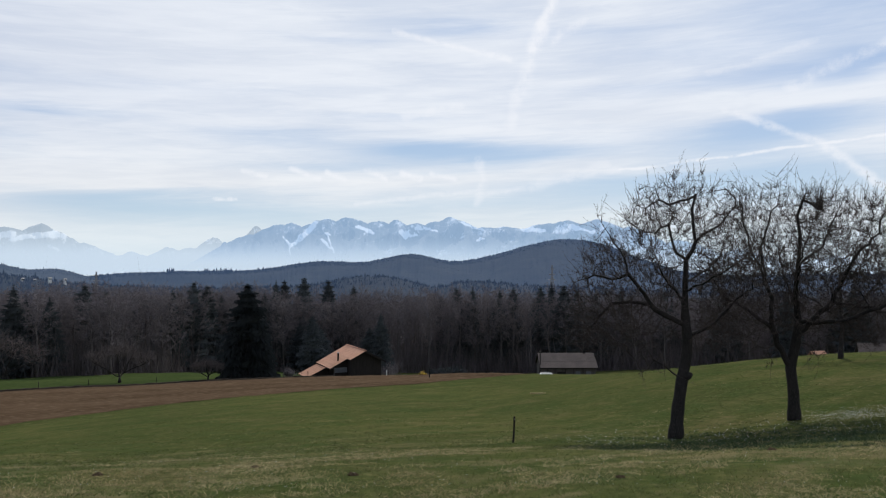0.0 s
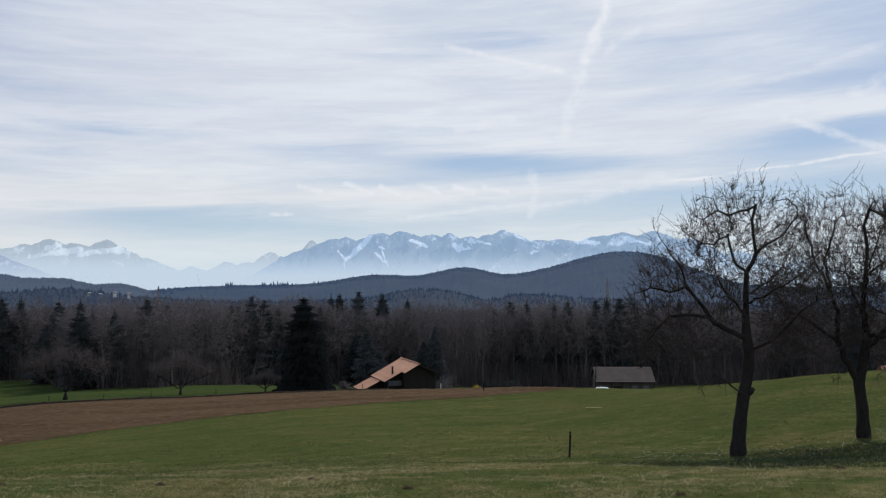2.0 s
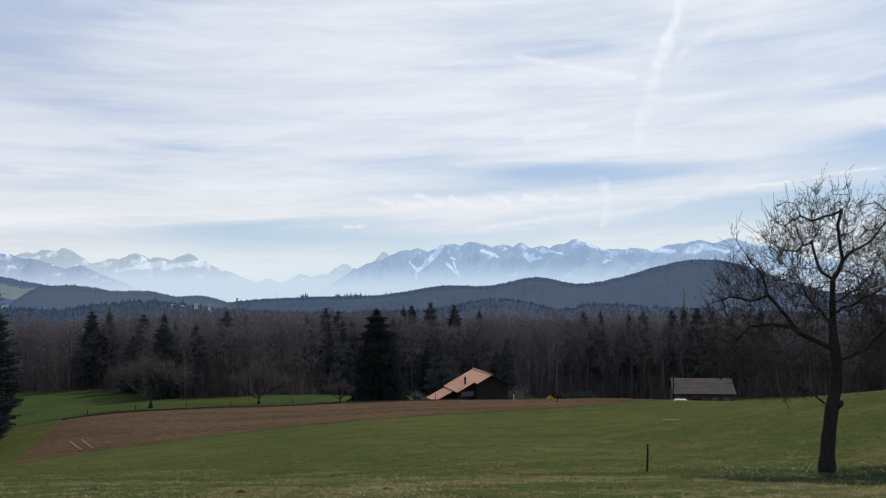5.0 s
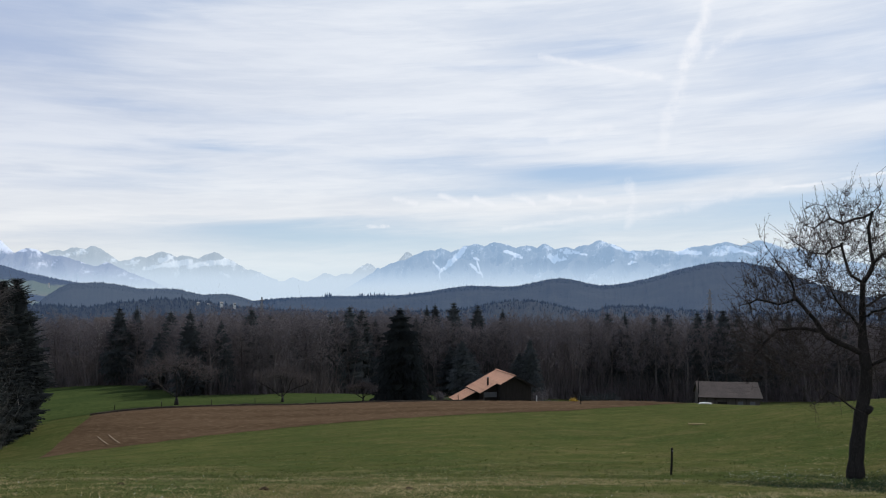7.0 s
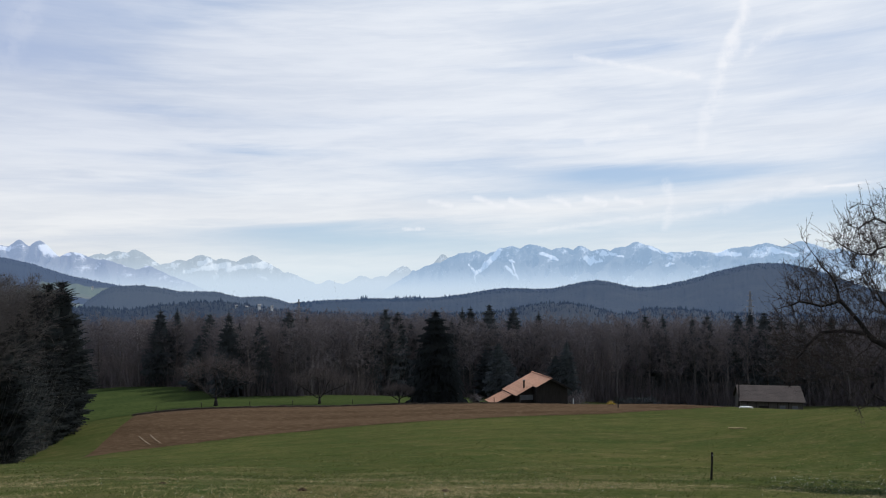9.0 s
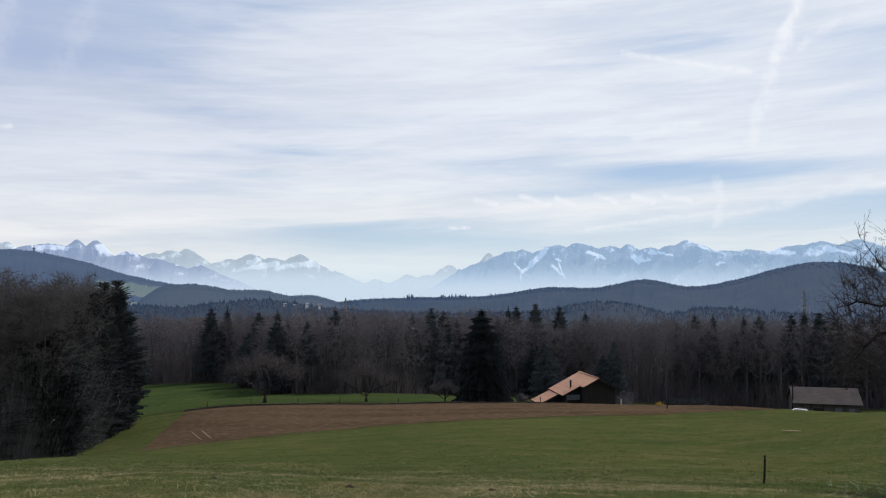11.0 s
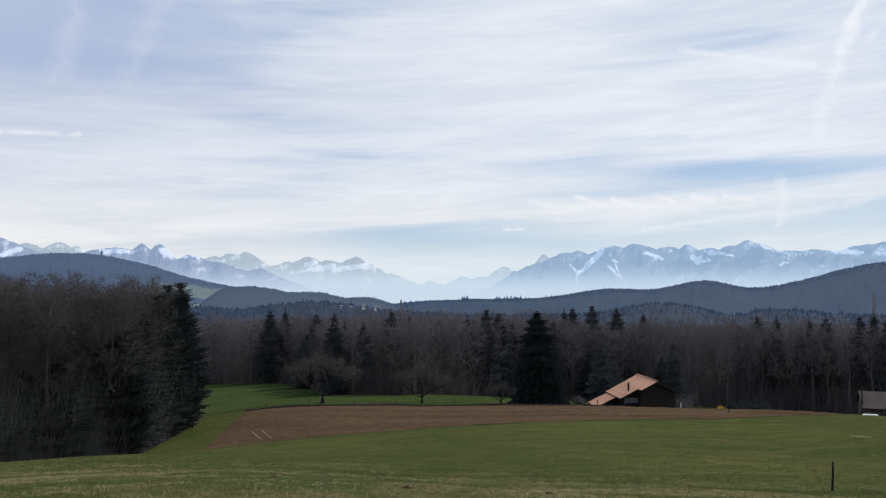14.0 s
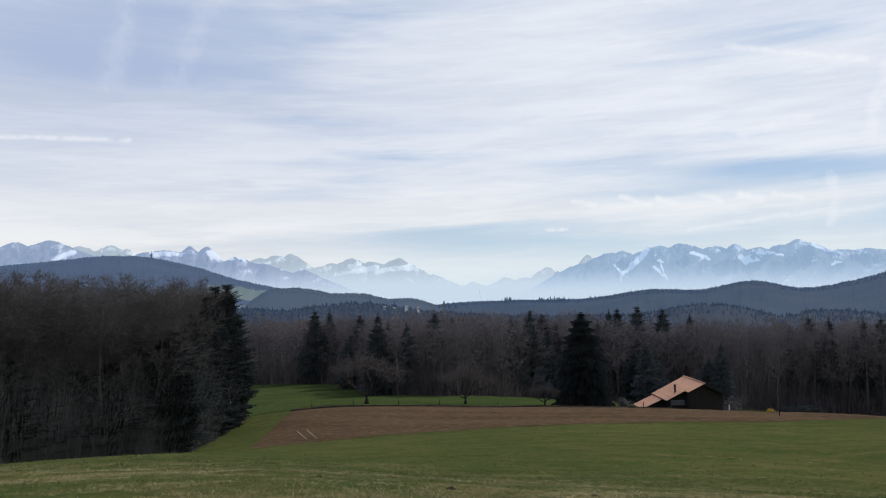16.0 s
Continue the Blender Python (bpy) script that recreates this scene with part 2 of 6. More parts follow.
def meadow_material():
    mat = bpy.data.materials.new("meadow")
    mat.use_nodes = True
    k = Nodes(mat.node_tree)
    bsdf = mat.node_tree.nodes["Principled BSDF"]
    co = k.add("ShaderNodeTexCoord").outputs["Object"]
    xyz = k.add("ShaderNodeSeparateXYZ", co).outputs
    broad, mid, fine = k.noise(co, 0.055, 4.0, 0.6), k.noise(co, 1.1, 5.0, 0.65, 0.1), k.noise(co, 9.0, 5.0, 0.7)
    # mowing lines run off to the far right
    u = k.m("ADD", k.m("MULTIPLY", xyz[0], 0.74), k.m("MULTIPLY", xyz[1], 0.67))
    w = k.m("ADD", k.m("MULTIPLY", xyz[0], -0.67), k.m("MULTIPLY", xyz[1], 0.74))
    rows = k.noise(k.add("ShaderNodeCombineXYZ", k.m("MULTIPLY", u, 0.11), k.m("MULTIPLY", w, 0.55), 0.0).outputs[0], 1.0, 5.0, 0.62, 0.5)
    green = k.mix(k.ramp(broad, 0.35, 0.65), (0.049, 0.064, 0.020), (0.071, 0.082, 0.026))
    green = k.mix(k.ramp(rows, 0.45, 0.72, 0.0, 0.35), green, (0.104, 0.102, 0.038))
    # patches of clover and moss, and thin brownish ones
    patch, clump = k.noise(co, 0.3, 5.0, 0.68, 0.3), k.noise(co, 1.5, 5.0, 0.7, 0.2)
    green = k.mix(k.ramp(patch, 0.48, 0.62, 0.0, 0.7), green, (0.034, 0.060, 0.017))
    green = k.mix(k.ramp(patch, 0.46, 0.32, 0.0, 0.6), green, (0.112, 0.100, 0.043))
    green = k.mix(k.ramp(clump, 0.52, 0.70, 0.0, 0.65), green, (0.030, 0.044, 0.014))
    green = k.mix(k.ramp(clump, 0.46, 0.30, 0.0, 0.55), green, (0.120, 0.112, 0.046))
    tuft = k.noise(co, 4.5, 5.0, 0.75, 0.0)
    green = k.mix(k.ramp(tuft, 0.50, 0.66, 0.0, 0.6), green, (0.024, 0.036, 0.011))
    green = k.mix(k.ramp(tuft, 0.47, 0.34, 0.0, 0.5), green, (0.130, 0.126, 0.052))
    green = k.mix(k.ramp(fine, 0.42, 0.72, 0.0, 0.5), green, (0.028, 0.040, 0.012))
    # the pasture on the near rise is drier
    r = k.v("LENGTH", co).outputs["Value"]
    dry = k.m("MULTIPLY", k.ramp(r, 34.0, 14.0, 0.05, 1.0), k.ramp(k.m("ADD", k.m("MULTIPLY", rows, 0.9), k.m("ADD", k.m("MULTIPLY", mid, 0.5), k.m("MULTIPLY", fine, 0.45))), 0.88, 1.10))
    c = k.mix(k.m("MULTIPLY", dry, 0.5), green, (0.18, 0.15, 0.082))
    c = k.v("MULTIPLY", c, (1.01, 0.95, 1.02)).outputs[0]
    k.t.links.new(c, bsdf.inputs["Base Color"])
    bsdf.inputs["Roughness"].default_value, bsdf.inputs["Specular IOR Level"].default_value = 1.0, 0.0
    b = k.add("ShaderNodeBump")
    b.inputs["Strength"].default_value, b.inputs["Distance"].default_value = 0.4, 0.06
    k.t.links.new(fine, b.inputs["Height"])
    k.t.links.new(b.outputs[0], bsdf.inputs["Normal"])
    return mat


MEADOW = meadow_material()
SOIL = material("ploughed_soil", [(0.054, 0.036, 0.022), (0.080, 0.054, 0.034), (0.108, 0.077, 0.050)], 0.12, 2.5, 1.0, 0.9, 0.0, (0.3, 1.6, 1))
BARK = material("fruit_tree_bark", [(0.015, 0.0135, 0.0135), (0.026, 0.023, 0.022), (0.036, 0.034, 0.031)], 5.0, 38.0, 0.95, 0.8, 0.15, (1, 1, 0.35))
TWIG = material("fruit_tree_twigs", [(0.036, 0.029, 0.027), (0.060, 0.048, 0.043)], 2.0, 20.0, 0.9, 0.0, 0.2, island=0.3)
BEECH = material("beech_bark", [(0.065, 0.058, 0.056), (0.115, 0.103, 0.098)], 1.0, 9.0, 0.9, 0.2, 0.2, each=0.3)
# far twigs and needles: colour lifted and blued to stand in for haze
BEECH_TWIG = material("beech_twigs", [(0.122, 0.110, 0.116), (0.150, 0.135, 0.141)], 0.6, 6.0, 1.0, 0.0, 0.0, island=0.15, each=0.15, through_light=0.2)
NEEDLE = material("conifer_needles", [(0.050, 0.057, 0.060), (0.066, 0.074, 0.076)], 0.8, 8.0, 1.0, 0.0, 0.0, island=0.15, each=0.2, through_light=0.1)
CONIFER_BARK = material("conifer_bark", [(0.05, 0.038, 0.03), (0.08, 0.06, 0.05)], 3.0, 20.0, 0.9, 0.4)
TILE = material("orange_roof_tiles", [(0.39, 0.20, 0.125), (0.46, 0.25, 0.16), (0.34, 0.175, 0.115)], 0.5, 6.0, 0.85, 0.5, 0.3, each=0.08)
OLD_TILE = material("weathered_roof_tiles", [(0.050, 0.040, 0.038), (0.075, 0.059, 0.055), (0.042, 0.036, 0.035)], 0.5, 6.0, 0.9, 0.5, 0.2, each=0.03)
DARK_WOOD = material("dark_timber", [(0.014, 0.012, 0.011), (0.024, 0.020, 0.018)], 1.5, 18.0, 0.85, 0.4, 0.2, (4, 4, 0.4))
GREY_WOOD = material("grey_timber", [(0.055, 0.050, 0.047), (0.090, 0.082, 0.075)], 1.5, 22.0, 0.9, 0.5, 0.2, (4, 4, 0.4))
PLASTER = material("pale_plaster", [(0.10, 0.107, 0.118), (0.14, 0.145, 0.157)], 0.8, 14.0, 0.9, 0.2)
METAL = material("grey_metal", [(0.20, 0.20, 0.21), (0.28, 0.28, 0.29)], 2.0, 20.0, 0.6, 0.1, 0.3, metal=0.2)
GLASS = material("window_glass", [(0.02, 0.025, 0.03), (0.03, 0.035, 0.04)], 1.0, 3.0, 0.08, 0.0, 0.6)
WHITE = material("white_petals", [(0.80, 0.80, 0.78), (0.88, 0.88, 0.86)], 2.0, 9.0, 0.8, 0.0)
YELLOW = material("yellow_blossom", [(0.45, 0.30, 0.04), (0.60, 0.42, 0.06)], 2.0, 9.0, 0.8, 0.0, island=0.3)
BLADE = material("grass_blades", [(0.070, 0.094, 0.026), (0.110, 0.125, 0.042)], 0.4, 3.0, 0.8, 0.0, 0.2, island=0.4, through_light=0.55)
STRAW = material("dry_grass_blades", [(0.26, 0.215, 0.11), (0.40, 0.335, 0.19)], 0.6, 4.0, 0.9, 0.0, 0.1, island=0.35, through_light=0.4)
EARTH = material("dark_earth", [(0.045, 0.033, 0.022), (0.075, 0.053, 0.034)], 4.0, 30.0, 1.0, 0.8, 0.0)
THICKET = material("bare_thicket", [(0.094, 0.085, 0.087), (0.126, 0.112, 0.113)], 0.6, 6.0, 1.0, 0.0, 0.0, island=0.3, through_light=0.2)
NEAR_BRUSH = material("near_bushes", [(0.120, 0.122, 0.120), (0.165, 0.165, 0.160)], 0.5, 5.0, 1.0, 0.0, 0.0, island=0.2, through_light=0.1)
# earth darkened to paint the shade on the field bank's near face
BANK_SHADE_EARTH = material("bank_shade_earth", [(0.016, 0.012, 0.009), (0.030, 0.023, 0.017)], 2.0, 14.0, 0.95, 0.8, 0.1)
LITTER = material("leaf_litter", [(0.052, 0.043, 0.036), (0.078, 0.064, 0.052), (0.10, 0.082, 0.062)], 0.3, 3.0, 0.95, 0.6, 0.1)
RENDER_WHITE = material("white_house_render", [(0.60, 0.60, 0.58), (0.70, 0.69, 0.66)], 0.6, 8.0, 0.9, 0.1)
RUT = material("dry_soil", [(0.15, 0.115, 0.08), (0.20, 0.155, 0.11)], 0.8, 6.0, 0.95, 0.4)
# longer grass, its green darkened and blued to paint the fruit trees' shade
LUSH_SHADE = material("lush_shade_grass_blades", [(0.030, 0.052, 0.023), (0.046, 0.068, 0.030)], 0.6, 4.0, 0.8, 0.0, 0.2, island=0.3, through_light=0.25)
ORCHARD_TWIG = material("reddish_twigs", [(0.092, 0.078, 0.075), (0.124, 0.105, 0.099)], 2.0, 20.0, 0.9, 0.0, 0.1, island=0.3)
UNDERWOOD = material("dim_underwood", [(0.22, 0.22, 0.205), (0.28, 0.27, 0.25)], 0.6, 6.0, 1.0, 0.0, 0.0, island=0.3, through_light=0.45)
NEAR_TWIG = material("dim_crown_twigs", [(0.080, 0.075, 0.074), (0.102, 0.094, 0.092)], 0.6, 6.0, 1.0, 0.0, 0.0, island=0.2, each=0.2, through_light=0.25)
CROP = material("young_green_crop", [(0.034, 0.050, 0.018), (0.048, 0.064, 0.022), (0.028, 0.042, 0.014)], 0.08, 1.2, 1.0, 0.2, 0.0)
# same needles, darker: no haze lift in this colour
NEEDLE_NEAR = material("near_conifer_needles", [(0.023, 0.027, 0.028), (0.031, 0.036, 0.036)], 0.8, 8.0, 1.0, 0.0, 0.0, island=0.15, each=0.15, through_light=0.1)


# ---- making meshes ----
def mesh_of(name, verts, faces, mat, smooth=False):
    me = bpy.data.meshes.new(name)
    me.from_pydata([tuple(v) for v in verts] if not isinstance(verts, np.ndarray) else verts.tolist(), [], faces if isinstance(faces, list) else faces.tolist())
    if smooth:
        me.polygons.foreach_set("use_smooth", [True] * len(me.polygons))
    me.materials.append(mat)
    me.update()
    return me


def part(name, me, parent, label="", at=None):
    ob = new(name, me)
    ob.parent = parent
    if at is not None:
        ob.matrix_basis = at
    return tagged(ob, label)


def thing(name, label, category, m=None, group="", kind="", data=None):
    ob = new(name, data)
    if m is not None:
        ob.matrix_basis = m
    return tagged(ob, label, category, group, kind)


class Solid:
    """Boxes, prisms and tubes gathered into one mesh."""

    def __init__(self):
        self.v, self.f = [], []

    def put(self, verts, faces):
        n = len(self.v)
        self.v += [tuple(p) for p in verts]
        self.f += [tuple(n + i for i in f) for f in faces]
        return self

    def box(self, x0, y0, z0, x1, y1, z1, bevel=0.0):
        b = min(bevel, (x1 - x0) / 3, (y1 - y0) / 3, (z1 - z0) / 3)
        if b <= 0:
            return self.put([(x, y, z) for z in (z0, z1) for x, y in ((x0, y0), (x1, y0), (x1, y1), (x0, y1))],
                            [(3, 2, 1, 0), (4, 5, 6, 7), (0, 1, 5, 4), (1, 2, 6, 5), (2, 3, 7, 6), (3, 0, 4, 7)])
        bm = bmesh.new()
        bmesh.ops.create_cube(bm, size=1.0, matrix=Matrix.Translation(((x0 + x1) / 2, (y0 + y1) / 2, (z0 + z1) / 2)) @ Matrix.Diagonal((x1 - x0, y1 - y0, z1 - z0, 1)))
        bmesh.ops.bevel(bm, geom=bm.edges[:], offset=b, segments=1, affect="EDGES")
        self.put([v.co[:] for v in bm.verts], [[v.index for v in f.verts] for f in bm.faces])
        bm.free()
        return self

    def prism(self, ring, way):
        """A flat outline pushed along a vector."""
        n, w = len(ring), Vector(way)
        a = [Vector(p) for p in ring]
        return self.put(a + [p + w for p in a], [tuple(range(n))[::-1], tuple(range(n, 2 * n))] + [(i, (i + 1) % n, n + (i + 1) % n, n + i) for i in range(n)])

    def tube(self, pts, radii, sides=8):
        pts = [Vector(p) for p in pts]
        rings = []
        for i, p in enumerate(pts):
            d = (pts[min(i + 1, len(pts) - 1)] - pts[max(i - 1, 0)]).normalized()
            u = d.cross(Vector((0.31, 0.95, 0.1))).normalized()
            w = d.cross(u)
            rings.append([p + (u * math.cos(t) + w * math.sin(t)) * radii[i] for t in np.linspace(0, 2 * math.pi, sides, endpoint=False)])
        v = [q for r in rings for q in r]
        f = [(i * sides + j, i * sides + (j + 1) % sides, (i + 1) * sides + (j + 1) % sides, (i + 1) * sides + j) for i in range(len(pts) - 1) for j in range(sides)]
        f += [tuple(range(sides))[::-1], tuple(range(len(v) - sides, len(v)))]
        return self.put(v, f)

    def mesh(self, name, mat, smooth=False):
        return mesh_of(name, self.v, self.f, mat, smooth)


def frusta(p0, p1, r0, r1, sides):
    """Many tapered tubes at once: vertices and faces."""
    p0, p1 = np.asarray(p0, float), np.asarray(p1, float)
    d = p1 - p0
    d = d / (np.linalg.norm(d, axis=1, keepdims=True) + 1e-9)
    ref = np.where(np.abs(d[:, 2:3]) > 0.9, np.array([[1.0, 0, 0]]), np.array([[0, 0, 1.0]]))
    u = np.cross(d, ref)
    u /= np.linalg.norm(u, axis=1, keepdims=True)
    w = np.cross(d, u)
    t = np.linspace(0, 2 * np.pi, sides, endpoint=False)
    ring = u[:, None, :] * np.cos(t)[None, :, None] + w[:, None, :] * np.sin(t)[None, :, None]
    a = p0[:, None, :] + ring * np.asarray(r0)[:, None, None]
    b = p1[:, None, :] + ring * np.asarray(r1)[:, None, None]
    v = np.concatenate([a, b], 1).reshape(-1, 3)
    i = np.arange(sides)
    quad = np.stack([i, (i + 1) % sides, (i + 1) % sides + sides, i + sides], 1)
    f = (quad[None] + (np.arange(len(p0)) * 2 * sides)[:, None, None]).reshape(-1, 4)
    return v, f


# ---- the lie of the land ----
LAND_AZ = [-50, -30, -17, -5, 10, 22, 34, 44, 58]        # degrees to the left of straight ahead
LAND_R = [0, 8, 22, 50, 80, 120, 160, 230, 400, 1000, 5000]
LAND_Z = np.array([
    [0, -0.5, -1.6, -2.4, -6.0, -11.0, -16.0, -24.0],
    [0, -0.5, -2.3, -3.2, -6.5, -12.0, -17.0, -25.0],
    [0, -0.6, -3.05, -4.8, -8.5, -14.5, -19.5, -26.5],
    [0, -0.7, -3.3, -7.0, -10.4, -14.9, -22.0, -28.0],
    [0, -0.7, -3.4, -7.4, -11.2, -15.3, -21.0, -27.5],
    [0, -0.6, -3.4, -7.9, -12.0, -15.5, -19.0, -27.0],
    [0, -0.45, -3.1, -8.1, -12.9, -15.5, -18.4, -22.5],
    [0, -0.4, -2.75, -7.75, -13.9, -18.0, -20.0, -23.5],
    [0, -0.35, -2.42, -7.85, -14.6, -20.0, -22.0, -24.5]])
LAND_Z = np.hstack([LAND_Z, np.tile([-36.0, -62.0, -80.0], (len(LAND_Z), 1))])


def hermite(xs, ys, x):
    """A smooth curve through a few points; ys may hold rows."""
    xs = np.asarray(xs, float)
    m = np.gradient(ys, xs, axis=0)
    i = np.clip(np.searchsorted(xs, x) - 1, 0, len(xs) - 2)
    h = xs[i + 1] - xs[i]
    t = (np.clip(x, xs[0], xs[-1]) - xs[i]) / h
    return (1 + 2 * t) * (1 - t) ** 2 * ys[i] + t * (1 - t) ** 2 * h * m[i] + t * t * (3 - 2 * t) * ys[i + 1] + t * t * (t - 1) * h * m[i + 1]


GRID_R = np.concatenate([[0], np.geomspace(1.0, 5000, 420)])
GRID = np.array([hermite(LAND_R, hermite(LAND_AZ, LAND_Z, a), GRID_R) for a in np.arange(-50, 58.01, 0.5)]).tolist()
LOG_STEP = math.log(5000) / 419


def lie(az, r):
    """The smooth slope, without the small bumps."""
    if r < 1:
        return 0.0
    u = (max(-50.0, min(57.999, az)) + 50) * 2
    w = min(419.999, 1 + math.log(r) / LOG_STEP)
    i, j = int(u), int(w)
    u, w = u - i, (r - GRID_R[j]) / (GRID_R[j + 1] - GRID_R[j]) if j < 420 else 0.0
    a, b = GRID[i], GRID[min(i + 1, 216)]
    return (a[j] * (1 - w) + a[min(j + 1, 420)] * w) * (1 - u) + (b[j] * (1 - w) + b[min(j + 1, 420)] * w) * u


def land(x, y):
    """Height of the ground."""
    r = math.hypot(x, y)
    az = math.degrees(math.atan2(-x, y))
    back = max(0.0, min(1.0, (abs(az - 4) - 62) / 60.0))
    z = lie(az, r)
    z *= 1 - back
    k = min(1.0, r / 30)
    return z + k * 0.10 * noise.noise((x * 0.11, y * 0.11, 0)) + min(1, r / 8) * 0.035 * noise.noise((x * 0.6, y * 0.6, 4))


def spot(az, r, up=0.0):
    """A place on the ground, by bearing (degrees left of straight ahead) and distance."""
    x, y = -r * math.sin(radians(az)), r * math.cos(radians(az))
    return Vector((x, y, land(x, y) + up))


def build_ground():
    azs = list(np.arange(-58, 68.01, 0.7)) + list(np.arange(72, 302, 5))
    rs = [0.0, 0.6]
    while rs[-1] < 4900:
        rs.append(rs[-1] * (1.035 if rs[-1] < 300 else 1.09) + 0.12)
    v = [(0, 0, 0)]
    for r in rs[1:]:
        v += [spot(a, r)[:] for a in azs]
    n = len(azs)
    f = [(0, 1 + j, 1 + (j + 1) % n) for j in range(n)]
    for i in range(len(rs) - 2):
        o = 1 + i * n
        f += [(o + j, o + n + j, o + n + (j + 1) % n, o + (j + 1) % n) for j in range(n)]
    f = [q[::-1] if len(q) == 3 else q[::-1] for q in f]
    me = mesh_of("ground", v, f, MEADOW, True)
    bm = bmesh.new()
    bm.from_mesh(me)
    bmesh.ops.recalc_face_normals(bm, faces=bm.faces)
    if sum(q.normal.z for q in bm.faces) < 0:
        bmesh.ops.reverse_faces(bm, faces=bm.faces)
    bm.to_mesh(me)
    bm.free()
    thing("ground", "green sloping meadow with short dry spring grass", "meadow", kind="structure", data=me)


build_ground()


FIELD_AZ = [-6.4, -4, 2, 11, 20, 30, 38.2]
FIELD_NEAR = [109, 100, 88, 83, 81, 79, 78]
WOOD_AZ = [-50, 10, 17, 20, 24, 29.5, 31.5, 39]          # where the far wood begins
WOOD_R = [200, 200, 188, 170, 156, 154, 201, 213]
FIELD_FAR = [111, 113, 115, 118, 120, 121, 121]


def build_field():
    v, f, nu, nv = [], [], 260, 46
    for i in range(nu + 1):
        s = i / nu
        for j in range(nv + 1):
            t = j / nv
            az = -6.4 + s * (41.6 + 3.2 * (1 - t))
            r0, r1 = float(np.interp(az, FIELD_AZ, FIELD_NEAR)), float(np.interp(az, FIELD_AZ, FIELD_FAR))
            r0 += 0.7 * noise.noise((az * 1.3, 5, 0)) + 0.3 * noise.noise((az * 5.0, 9, 0))
            p = spot(az, r0 + (r1 - r0) * t)
            edge = min(1.0, 8 * t, 8 * (1 - t), 20 * s, 20 * (1 - s))
            p.z += 0.03 + edge * (0.12 + 0.07 * noise.noise((p.x * 1.1, p.y * 1.1, 0)) + 0.05 * math.sin((p.x * 0.05 + p.y) * 5.0))
            v.append(p[:])
    for i in range(nu):
        for j in range(nv):
            o = i * (nv + 1) + j
            f.append((o, o + 1, o + nv + 2, o + nv + 1))
    thing("ploughed_field", "bare reddish brown ploughed field across the meadow", "field", kind="structure", data=mesh_of("ploughed_field", v, f, SOIL, True))


build_field()


def grass_strip():
    """The fresher green between the ploughed field and the far wood."""
    v, f, nu, nv = [], [], 90, 24
    for i in range(nu + 1):
        az = 7.5 + 33.0 * i / nu
        r0 = float(np.interp(az, FIELD_AZ, FIELD_FAR)) + 1.8
        for j in range(nv + 1):
            v.append(spot(az, r0 + (float(np.interp(az, WOOD_AZ, WOOD_R)) + 1 - r0) * j / nv, 0.05)[:])
    for i in range(nu):
        for j in range(nv):
            o = i * (nv + 1) + j
            f.append((o, o + 1, o + nv + 2, o + nv + 1))
    thing("grass_strip", "strip of fresh green grass before the far wood", "grass", kind="structure", data=mesh_of("grass_strip", v, f, CROP, True))


grass_strip()


